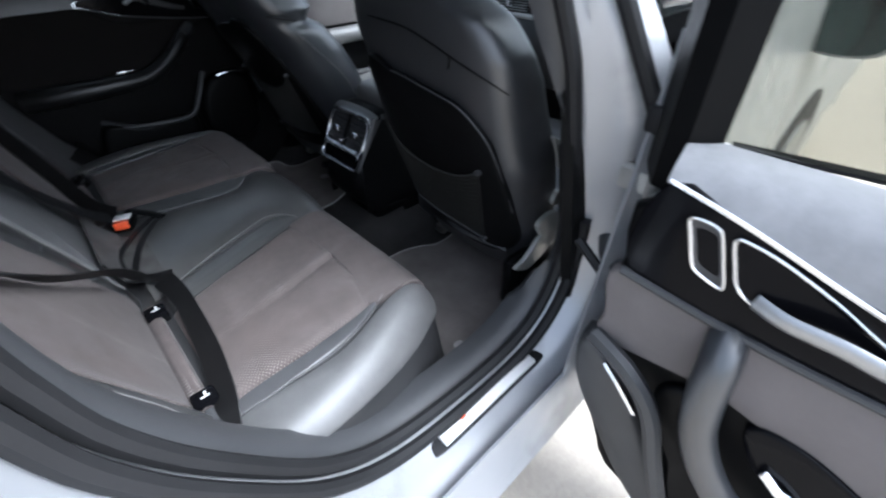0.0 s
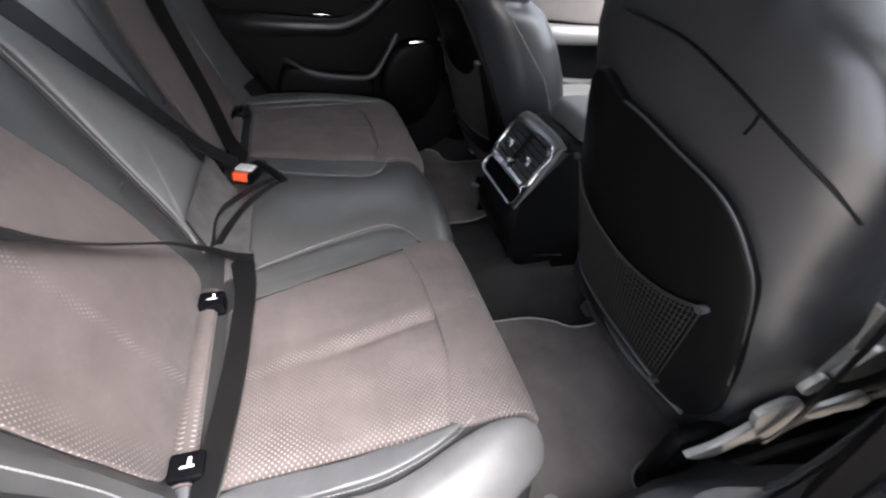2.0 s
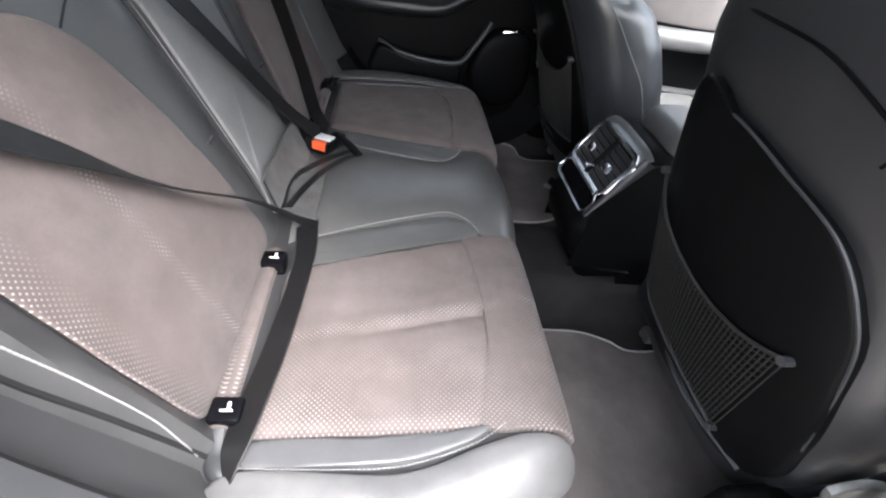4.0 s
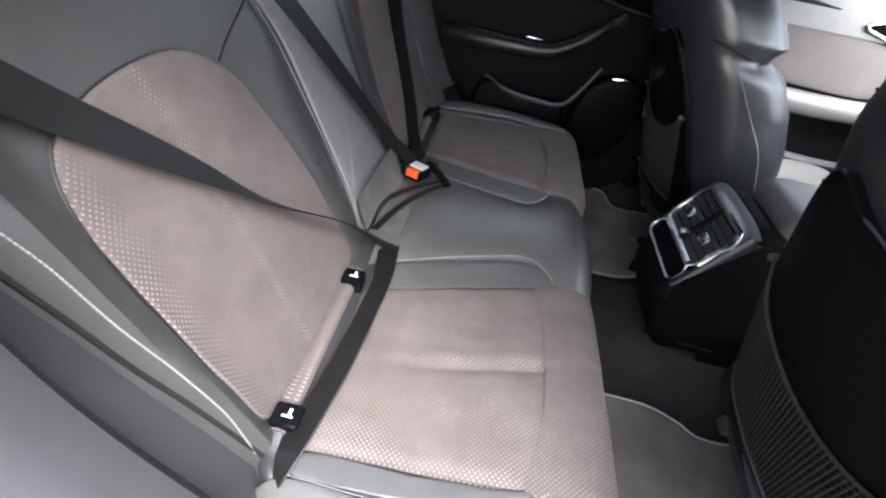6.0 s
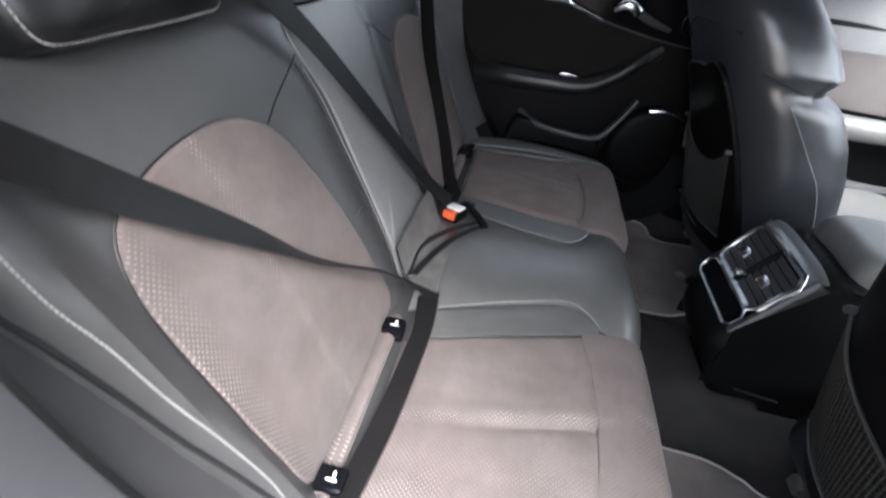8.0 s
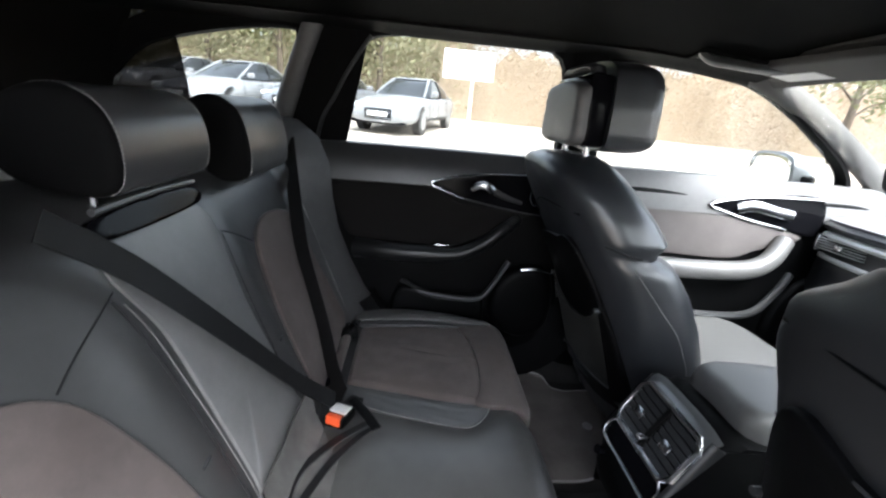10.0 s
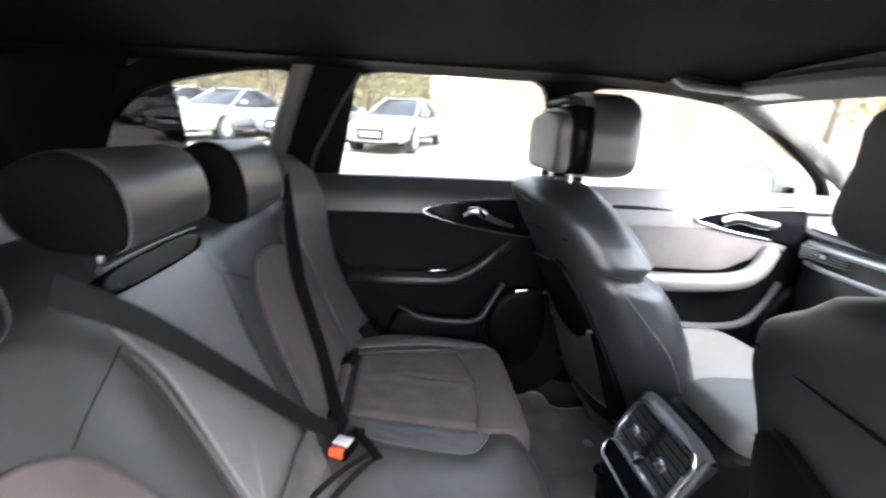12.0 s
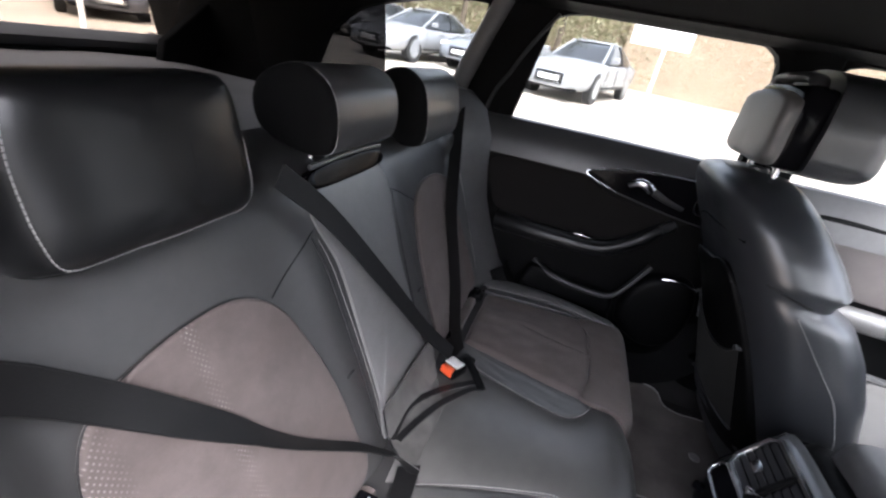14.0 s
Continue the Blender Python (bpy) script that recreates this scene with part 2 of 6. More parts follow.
def smooth_loop(pts, n=48, closed=True):
    """n points along a curve through pts, spaced evenly."""
    p = [Vector(q) for q in pts]
    m, out = len(p), []
    for i in range(m if closed else m - 1):
        a, b, c, d = (p[(i + k) % m] if closed else p[min(max(i + k, 0), m - 1)] for k in (-1, 0, 1, 2))
        for k in range(12):
            t = k / 12
            out.append(0.5 * ((2 * b) + (c - a) * t + (2 * a - 5 * b + 4 * c - d) * t * t + (3 * b - a - 3 * c + d) * t ** 3))
    out.append(out[0].copy() if closed else p[-1])
    run = [0.0]
    for a, b in zip(out, out[1:]):
        run.append(run[-1] + (b - a).length)
    res, j = [], 0
    for k in range(n):
        want = run[-1] * k / (n if closed else n - 1)
        while j < len(run) - 2 and run[j + 1] < want:
            j += 1
        f = (want - run[j]) / max(run[j + 1] - run[j], 1e-9)
        res.append(out[j].lerp(out[j + 1], min(max(f, 0), 1)))
    return res


def skin(bm, loops, closed=True, caps=(True, True)):
    """Bridges loops of equal length with quads."""
    rows = [[bm.verts.new(v) for v in loop] for loop in loops]
    n = len(rows[0])
    for a, b in zip(rows, rows[1:]):
        for i in range(n if closed else n - 1):
            bm.faces.new((a[i], a[(i + 1) % n], b[(i + 1) % n], b[i]))
    for end, row in zip(caps, (rows[0], rows[-1])):
        if end and closed:
            bm.faces.new(row)
    return bm


def pad(outline, place, thick, r=0.02, dome=0.01, n=56, bm=None, smooth=True, rings=5, lumps=0.0):
    """A stuffed pad: a closed outline (u, v), rounded over at its rim by r, domed in the middle. place(u, v, h) gives the point."""
    bm = bm or bmesh.new()
    pts = smooth_loop([(u, v, 0) for u, v in outline], n) if smooth else [Vector((u, v, 0)) for u, v in outline]
    c = sum(pts, Vector()) / len(pts)
    loops = [[place(p.x, p.y, 0.0) for p in pts]]

    def ring(inset, scale, h):
        out = []
        for p in pts:
            q = p + (c - p).normalized() * inset
            q = c + (q - c) * scale
            bulge = lumps * noise.noise(Vector((q.x * 9, q.y * 9, thick * 50))) if scale < 0.97 else 0.0
            out.append(place(q.x, q.y, h + bulge))
        return out

    for k in range(0, 5):
        a = math.pi / 2 * k / 4
        loops.append(ring(r * (1 - math.cos(a)), 1.0, thick - r + r * math.sin(a)))
    for k in range(1, rings + 1):
        s = 1 - k / (rings + 0.35)
        loops.append(ring(r, s, thick + dome * (1 - s * s)))
    return skin(bm, loops)


def plane_at(origin, u, v, w):
    o, a, b, c = Vector(origin), Vector(u), Vector(v), Vector(w)
    return lambda p, q, h: o + a * p + b * q + c * h


def tube(pts, r, n=8, bm=None, smooth=0, flat=1.0, side=None, taper=None):
    """A round or flattened bar along pts. side: the direction of its broad side when flat is not 1."""
    bm = bm or bmesh.new()
    pts = [Vector(p) for p in pts]
    if smooth:
        pts = smooth_loop(pts, smooth, closed=False)
    loops = []
    ref = Vector(side) if side else None
    for i, p in enumerate(pts):
        d = (pts[min(i + 1, len(pts) - 1)] - pts[max(i - 1, 0)]).normalized()
        if ref is None:
            ref = d.orthogonal()
        a = (ref - d * ref.dot(d)).normalized()
        b = d.cross(a)
        if side is None:
            ref = a
        k = taper[0] + (taper[1] - taper[0]) * i / (len(pts) - 1) if taper else 1.0
        loops.append([p + (a * math.cos(t) + b * math.sin(t) * flat) * r * k for t in (2 * math.pi * j / n for j in range(n))])
    return skin(bm, loops)


def span(width, f):
    """One breadth, or breadths spread evenly along a strap."""
    if not isinstance(width, tuple):
        return width
    k = min(int(f * (len(width) - 1)), len(width) - 2)
    return width[k] + (width[k + 1] - width[k]) * (f * (len(width) - 1) - k)


def strap(pts, width, side, thick=0.0016, bm=None, smooth=24):
    """A belt of webbing along pts, its breadth along side (one vector or one for each end)."""
    bm = bm or bmesh.new()
    pts = smooth_loop(pts, smooth, closed=False)
    ends = [Vector(s) for s in (side if isinstance(side[0], (tuple, list)) else (side, side))]
    loops = []
    for i, p in enumerate(pts):
        f = i / (len(pts) - 1) * (len(ends) - 1)
        s = ends[min(int(f), len(ends) - 2)].lerp(ends[min(int(f), len(ends) - 2) + 1], f - min(int(f), len(ends) - 2))
        d = (pts[min(i + 1, len(pts) - 1)] - pts[max(i - 1, 0)]).normalized()
        a = (s - d * s.dot(d)).normalized() * span(width, i / (len(pts) - 1)) / 2
        b = d.cross(a).normalized() * thick / 2
        loops.append([p - a - b, p + a - b, p + a * 1.01, p + a + b, p - a + b, p - a * 1.01])
    return skin(bm, loops)


def block(lo, hi, bevel=0.004, bm=None, seg=2):
    own = bmesh.new()
    bmesh.ops.create_cube(own, size=1.0)
    for v in own.verts:
        v.co = Vector(((lo[i] + hi[i]) / 2 + v.co[i] * (hi[i] - lo[i]) for i in range(3)))
    bmesh.ops.bevel(own, geom=own.edges[:], offset=min(bevel, 0.45 * min(hi[i] - lo[i] for i in range(3))), segments=seg, profile=0.5, affect="EDGES")
    return own if bm is None else join(bm, own)


def join(bm, other):
    me = bpy.data.meshes.new("tmp")
    other.to_mesh(me)
    other.free()
    bm.from_mesh(me)
    bpy.data.meshes.remove(me)
    return bm


def turned(bm, m):
    bmesh.ops.transform(bm, matrix=m, verts=bm.verts)
    return bm


def stitches(pts, r=0.0008, long=0.0036, gap=0.0010, bm=None):
    """A seam of single stitches along a curve."""
    bm = bm or bmesh.new()
    line = smooth_loop(pts, 400, closed=False)
    run, start, want = 0.0, line[0], True
    for a, b in zip(line, line[1:]):
        run += (b - a).length
        if run >= (long if want else gap):
            if want:
                tube([start, start.lerp(b, 0.5), b], r, 4, bm)
            start, run, want = b, 0.0, not want
    return bm


def sheet(grid, thick, bm=None, out=None):
    """A curved panel from rows of points, given thickness along its normals (or along out)."""
    bm = bm or bmesh.new()
    g = [[Vector(p) for p in row] for row in grid]
    a, b = len(g), len(g[0])

    def normal(i, j):
        if out:
            return Vector(out)
        du = g[min(i + 1, a - 1)][j] - g[max(i - 1, 0)][j]
        dv = g[i][min(j + 1, b - 1)] - g[i][max(j - 1, 0)]
        return du.cross(dv).normalized()

    top = [[bm.verts.new(g[i][j]) for j in range(b)] for i in range(a)]
    low = [[bm.verts.new(g[i][j] - normal(i, j) * thick) for j in range(b)] for i in range(a)]
    for i in range(a - 1):
        for j in range(b - 1):
            bm.faces.new((top[i][j], top[i][j + 1], top[i + 1][j + 1], top[i + 1][j]))
            bm.faces.new((low[i][j], low[i + 1][j], low[i + 1][j + 1], low[i][j + 1]))
    rim = [(0, j) for j in range(b)] + [(i, b - 1) for i in range(1, a)] + [(a - 1, j) for j in range(b - 2, -1, -1)] + [(i, 0) for i in range(a - 2, 0, -1)]
    for (i, j), (k, l) in zip(rim, rim[1:] + rim[:1]):
        bm.faces.new((top[i][j], low[i][j], low[k][l], top[k][l]))
    return bm


def mirrored(pts, s):
    return [(s * p[0], *p[1:]) for p in pts]


# ---- shell of the car ----
def back(x, z, h=0.0):
    """A point h in front of the rear backrest's plane."""
    return Vector((x, 0.02 - 0.42 * (z - 0.5) + 0.922 * h, z + 0.387 * h))


def seat_top(u, v, h=0.0):
    """A point h over the rear cushion's skin, which rolls over at its front and at its ends."""
    zt = 0.522 + 0.06 * (min(v, 0.442) - 0.1)
    a = min(max(v - 0.442, 0) / 0.045, 1.42)
    rest = max(v - 0.442 - 0.045 * 1.42, 0)
    y = min(v, 0.442) + 0.045 * math.sin(a) + rest * math.cos(1.42)
    z = zt - 0.045 * (1 - math.cos(a)) - rest * math.sin(1.42)
    n = Vector((0, math.sin(a), math.cos(a)))
    s = 1 if u > 0 else -1
    end = 0.645 - 0.10 * min(max((v - 0.16) / 0.32, 0), 1) ** 1.6
    b = min(max(abs(u) - end, 0) / 0.055, 1.35)
    more = max(abs(u) - end - 0.055 * 1.35, 0)
    x = s * (min(abs(u), end) + 0.055 * math.sin(b) + more * math.cos(1.35))
    z -= 0.055 * (1 - math.cos(b)) + more * math.sin(1.35)
    n = Vector((s * math.sin(b), n.y * math.cos(b), n.z * math.cos(b))).normalized()
    y += 0.022 * min(max((-u - 0.165) / 0.03, 0), 1) * min(max((v - 0.28) / 0.15, 0), 1)
    return Vector((x, y, z)) + n * h


APERTURE = smooth_loop([(0, -0.16, 1.36), (0, -0.10, 1.18), (0, -0.06, 1.02), (0, -0.048, 0.90), (0, -0.03, 0.80), (0, 0.02, 0.68), (0, 0.12, 0.52), (0, 0.24, 0.435), (0, 0.42, 0.405), (0, 0.58, 0.41), (0, 0.675, 0.465), (0, 0.725, 0.58), (0, 0.725, 0.72), (0, 0.685, 0.88), (0, 0.63, 1.04), (0, 0.58, 1.20), (0, 0.545, 1.36)], 90, closed=False)


def along_aperture(profile, first=0, last=89, s=1):
    """Sweeps (x, outward) round the door opening."""
    rows = []
    for i in range(first, last + 1):
        d = (APERTURE[min(i + 1, 89)] - APERTURE[max(i - 1, 0)]).normalized()
        out = Vector((0, d.z, -d.y)) * -1
        if out.dot(APERTURE[i] - Vector((0, 0.33, 0.85))) < 0:
            out = -out
        up = max(APERTURE[i].z - 1.0, 0) * 0.20
        rows.append([Vector((s * (x - up), APERTURE[i].y + out.y * o, APERTURE[i].z + out.z * o)) for x, o in profile])
    return rows


def ribbon(rows, thick=0.004):
    return sheet(rows, thick)


body = thing("car_body", (0, 0.3, 0.03), "silver-grey estate car body shell, its rear door open", "car body", kind="structure")
for s in (1, -1):
    rows = along_aperture([(0.742, 0.004), (0.728, -0.010), (0.70, -0.014), (0.668, -0.004), (0.652, 0.03), (0.648, 0.10)], s=s)
    if s < 0:
        rows = [r for r in rows if r[0].z < 0.60]
    for r in rows:
        for p in r:
            if p.y > 0.5 and p.z > 0.44:
                p.x = s * max(abs(p.x), 0.665 + 0.07 * min((p.z - 0.44) / 0.14, 1.0) - 0.30 * max(p.z - 0.90, 0))
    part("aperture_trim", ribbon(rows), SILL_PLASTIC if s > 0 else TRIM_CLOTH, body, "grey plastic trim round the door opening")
    part("door_seal", tube([r[0] for r in along_aperture([(0.752, -0.006)], s=s) if s > 0 or r[0].z < 0.60], 0.013, 8), RUBBER, body, "black rubber door seal")
    part("outer_seal", tube([r[0] for r in along_aperture([(0.778, 0.010)], s=s) if r[0].z < (0.70 if s > 0 and r[0].y > 0.3 else 0.98 if s > 0 else 0.60)], 0.013, 8), RUBBER, body, "black rubber door seal")
    rows = along_aperture([(0.752, 0.012), (0.768, 0.016), (0.785, 0.03), (0.815, 0.035), (0.845, 0.045), (0.862, 0.065), (0.868, 0.13)], s=s)
    if s < 0:
        rows = [r for r in rows if r[0].z < 0.60]
    for r in rows:
        for p in r:
            if p.y > 0.45 and p.z > 0.90:
                lim = 0.868 - 0.48 * (p.z - 0.90)
                p.x = s * (0.735 + (abs(p.x) - 0.735) * (lim - 0.735) / 0.133 if abs(p.x) > 0.735 else abs(p.x))
    part("door_frame", ribbon(rows), SILVER, body, "silver painted door frame")
part("pillar_edge", tube([(0.874 - 0.48 * max(z - 0.90, 0), 0.742 - 0.22 * (z - 0.78), z) for z in np.linspace(0.78, 1.34, 16)], 0.013, 8), RUBBER, body, "black rubber edge of the middle pillar")

# sill, flank and wing; the left side is closed
for s in (1, -1):
    rows = []
    for y in np.linspace(-0.1, 2.6, 28):
        z0 = 0.40 if y < 0.62 and s > 0 else (min(0.40 + (y - 0.62) * 9, 1.02 - 0.03 * (y - 1.3)) if s > 0 else 1.03)
        up = [(0.868, z0), (0.905 if z0 > 0.6 else 0.872, 0.30 + (z0 - 0.30) * 0.6), (0.90, 0.27), (0.86, 0.19)]
        rows.append([Vector((s * x, y, z)) for x, z in up])
    part("flank", sheet(rows, 0.006), SILVER, body, "silver painted flank")
    rows = []
    for z in np.linspace(0.25, 1.0, 12):
        y1 = -0.10 if s < 0 else max((p.y for p in APERTURE if p.y < 0.2 and abs(p.z - z) < 0.05), default=0.15) - 0.135
        bulge = 0.868 + 0.037 * math.sin(math.pi * min(max((1.0 - z) / 0.75, 0), 1))
        rows.append([Vector((s * (bulge - 0.05 * max(0, (-1.35 - y) / 0.35) ** 2), y, z)) for y in np.linspace(y1, -1.70, 12)])
    part("rear_wing", sheet(rows, 0.006), SILVER, body, "silver painted rear wing")
    for y in (-1.02, 1.92):
        wheel = part("wheel", tube([(s * x, y, 0.355) for x in (0.70, 0.72, 0.895, 0.915)], 0.325, 28), RUBBER, body, "black tyre")
        part("rim", tube([(s * x, y, 0.355) for x in (0.90, 0.918, 0.922)], 0.22, 24), SATIN, wheel, "silver alloy rim")
part("rear_bumper", sheet([[Vector((x, y + 0.12 * (abs(x) / 0.85) ** 4, z)) for x in np.linspace(-0.85, 0.85, 17)] for y, z in ((-1.56, 0.98), (-1.68, 0.80), (-1.74, 0.62), (-1.74, 0.45), (-1.68, 0.28))], 0.01), SILVER, body, "silver painted rear end")
part("front_end", sheet([[Vector((x, y - 0.22 * (abs(x) / 0.86) ** 3, z)) for x in np.linspace(-0.87, 0.87, 17)] for y, z in ((3.36, 0.90), (3.52, 0.84), (3.62, 0.70), (3.64, 0.48), (3.58, 0.26))], 0.01), SILVER, body, "silver painted front end")
for s in (1, -1):
    part("front_wing", sheet([[Vector((s * x, y, z)) for y in np.linspace(2.55, 3.42, 8)] for x, z in ((0.86, 0.95), (0.90, 0.75), (0.90, 0.50), (0.87, 0.26))], 0.006), SILVER, body, "silver painted front wing")
scuff = thing("scuff_plate", (0.78, 0.44, 0.40), "bright metal scuff plate on the black door sill", "sill plate")
part("plate_base", block((0.768, 0.29, 0.375), (0.812, 0.62, 0.392), 0.006), RUBBER, scuff)
part("metal_plate", block((0.773, 0.32, 0.388), (0.809, 0.59, 0.398), 0.003), PLATE, scuff, "brushed metal plate")
part("red_mark", block((0.787, 0.375, 0.3975), (0.794, 0.388, 0.3985), 0.0005), ORANGE, scuff, "small red mark")

# floor and tunnel
rows = []
for y in np.linspace(-0.1, 2.3, 30):
    row = []
    for x in np.linspace(-0.70, 0.70, 61):
        t = abs(x)
        z = 0.288 + 0.085 * max(0.0, 1 - (t / 0.17) ** 4) + (0.10 * max(0, (t - 0.65) / 0.05) ** 2) + 0.003 * noise.noise(Vector((x * 9, y * 9, 0)))
        if y > 1.7:
            z += (y - 1.7) * 0.5
        row.append(Vector((x, y, z)))
    rows.append(row)
carpet = solid("floor", sheet(rows, 0.02, out=(0, 0, 1)), CARPET, "black carpeted car floor", "floor", kind="structure")


# roof lining with side rails
def roof_z(x, y):
    t = min(abs(x) / 0.68, 1.0)
    return 1.445 - 0.055 * t ** 3 - 0.05 * max(0, (y - 0.7) / 0.6) ** 2 - 0.03 * max(0, (-0.2 - y) / 0.9) ** 2


rows = [[Vector((x, y, roof_z(x, y))) for x in np.linspace(-0.64, 0.64, 33)] for y in np.linspace(-1.25, 1.22, 36)]
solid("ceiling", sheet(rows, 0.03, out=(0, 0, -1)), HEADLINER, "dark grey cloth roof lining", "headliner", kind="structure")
rows = [[Vector((x, y, roof_z(x, y) + 0.04)) for x in np.linspace(-0.72, 0.72, 13)] for y in np.linspace(-1.35, 1.3, 12)]
part("roof_skin", sheet(rows, 0.008, out=(0, 0, -1)), SILVER, body, "silver painted roof")
for s in (1, -1):
    rows = []
    for y in np.linspace(-1.2, 1.2, 30):
        z = roof_z(0.64, y)
        rows.append([Vector((s * x, y, z + dz)) for x, dz in ((0.62, 0.004), (0.65, 0.0), (0.68, -0.006), (0.70, -0.012), (0.72, -0.012), (0.735, 0.006), (0.72, 0.045))])
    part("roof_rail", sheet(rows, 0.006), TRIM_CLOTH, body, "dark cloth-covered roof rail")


def pillar(name, a, b, wide, deep, mat, label=""):
    """A tapering pillar from a to b; wide: its breadths along y at both ends."""
    a, b = Vector(a), Vector(b)
    rows = []
    for k in range(9):
        p, w = a.lerp(b, k / 8), (wide[0] + (wide[1] - wide[0]) * k / 8) / 2
        q = [(-w, 0.0), (-w * 0.8, deep * 0.6), (0, deep), (w * 0.8, deep * 0.6), (w, 0.0), (w * 0.9, -0.02), (-w * 0.9, -0.02)]
        s = -1 if p.x > 0 else 1
        rows.append([p + Vector((s * d, y, 0)) for y, d in q])
    return part(name, skin(bmesh.new(), rows), mat, body, label)


for s in (1, -1):
    if s < 0:
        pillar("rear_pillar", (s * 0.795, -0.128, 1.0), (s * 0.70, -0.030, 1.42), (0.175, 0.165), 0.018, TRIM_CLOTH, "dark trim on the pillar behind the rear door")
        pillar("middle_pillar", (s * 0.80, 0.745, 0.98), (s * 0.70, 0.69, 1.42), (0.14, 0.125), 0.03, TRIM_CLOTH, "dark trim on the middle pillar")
    else:
        pillar("middle_pillar", (s * 0.775, 0.80, 0.46), (s * 0.685, 0.66, 1.40), (0.17, 0.11), 0.018, PLASTIC, "black plastic trim on the middle pillar")
        pillar("rear_pillar", (s * 0.735, -0.26, 0.9), (s * 0.68, -0.30, 1.42), (0.26, 0.24), 0.02, TRIM_CLOTH, "dark trim on the pillar behind the rear door")
    front = [(0.80, 1.95, 1.01), (0.775, 1.74, 1.145), (0.740, 1.48, 1.282), (0.70, 1.23, 1.375), (0.69, 1.10, 1.40)]
    part("front_pillar", tube(mirrored(front, s), 0.036, 10, smooth=16), GREY_CLOTH, body, "grey windscreen pillar trim")
    pillar("tail_pillar", (s * 0.785, -0.90, 1.03), (s * 0.70, -0.83, 1.42), (0.24, 0.50), 0.03, TRIM_CLOTH, "dark trim on the tail pillar")
for s in (1, -1):
    part("tail_side", sheet([[Vector((s * (x - 0.22 * max(z - 1.03, 0)), y, z)) for z in np.linspace(1.0, 1.43, 7)] for y, x in ((-0.80, 0.79), (-0.95, 0.79), (-1.10, 0.785), (-1.25, 0.775), (-1.40, 0.765), (-1.46, 0.77), (-1.50, 0.86))], 0.02), TRIM_CLOTH, body, "dark tail pillar trim")
for s in (1, -1):
    part("tail_corner", pad([(0.80, 0.98), (0.50, 0.98), (0.525, 1.078), (0.63, 1.151), (0.735, 1.226), (0.80, 1.26)], lambda u, v, h, s=s: Vector((s * u, -1.215 + h, v)), 0.03, 0.01, 0.0, 6, smooth=False), TRIM_CLOTH, body, "dark trim in the corner of the rear window")
part("header_rail", sheet([[Vector((x, y, z + 0.01 * (1 - (x / 0.66) ** 2))) for x in np.linspace(-0.68, 0.68, 21)] for y, z in ((1.12, 1.40), (1.20, 1.375), (1.26, 1.345), (1.30, 1.35))], 0.02), GREY_CLOTH, body, "grey cloth strip over the windscreen")
part("tail_header", sheet([[Vector((x, y, z)) for x in np.linspace(-0.66, 0.66, 15)] for y, z in ((-1.10, 1.40), (-1.20, 1.36), (-1.26, 1.31))], 0.02), TRIM_CLOTH, body, "dark trim over the rear window")
part("tailgate", sheet([[Vector((x, y, z)) for x in np.linspace(-0.80, 0.80, 15)] for y, z in ((-1.30, 1.055), (-1.36, 1.075), (-1.44, 1.07), (-1.50, 1.02), (-1.56, 0.85), (-1.60, 0.45))], 0.03), PLASTIC_GREY, body, "grey tailgate trim")
for s in (1, -1):
    part("boot_side", sheet([[Vector((s * x, y, z)) for y in np.linspace(-1.6, -0.2, 8)] for x, z in ((0.82, 1.06), (0.74, 1.03), (0.66, 0.95), (0.62, 0.35))], 0.02), TRIM_CLOTH, body, "dark boot side trim")
part("bulkhead", sheet([[Vector((x, y, z)) for x in np.linspace(-0.8, 0.8, 9)] for y, z in ((2.35, 1.02), (2.38, 0.2))], 0.02), PLASTIC, body, "black bulkhead")
part("bonnet", sheet([[Vector((x, y, 1.0 - 0.06 * (x / 0.85) ** 2 - 0.10 * ((y - 2.1) / 1.3) ** 2)) for x in np.linspace(-0.86, 0.86, 17)] for y in np.linspace(2.15, 3.4, 9)], 0.01, out=(0, 0, 1)), SILVER, body, "silver painted bonnet")



def side_frame(inner, grow, label):
    """A side window's surround with a rounded opening, on the leaning left side."""
    lean = lambda y, z, h: Vector((-0.785 + 0.25 * (z - 1.07) + h, y, z))
    loop = [(p.x, p.y) for p in smooth_loop([(y, z, 0) for y, z in inner], 72)]
    cy, cz = sum(p[0] for p in loop) / 72, sum(p[1] for p in loop) / 72
    def wide(k):
        return [(y + (y - cy) / max(math.hypot(y - cy, z - cz), 1e-6) * grow * k, z + (z - cz) / max(math.hypot(y - cy, z - cz), 1e-6) * grow * k) for y, z in loop]
    rings = [[lean(y, z, -0.03) for y, z in loop], [lean(y, z, 0.006) for y, z in loop], [lean(y, z, 0.012) for y, z in wide(0.15)], [lean(y, z, 0.004) for y, z in wide(1.0)], [lean(y, z, -0.03) for y, z in wide(1.0)]]
    return part("window_surround", skin(bmesh.new(), rings, caps=(False, False)), TRIM_CLOTH, body, label)


side_frame([(-0.032, 1.02), (-0.030, 1.10), (-0.022, 1.23), (-0.005, 1.31), (0.04, 1.362), (0.12, 1.382), (0.29, 1.393), (0.45, 1.396), (0.55, 1.389), (0.605, 1.368), (0.628, 1.33), (0.645, 1.23), (0.66, 1.10), (0.664, 1.02), (0.31, 1.0)], 0.085, "dark window surround in the closed door")
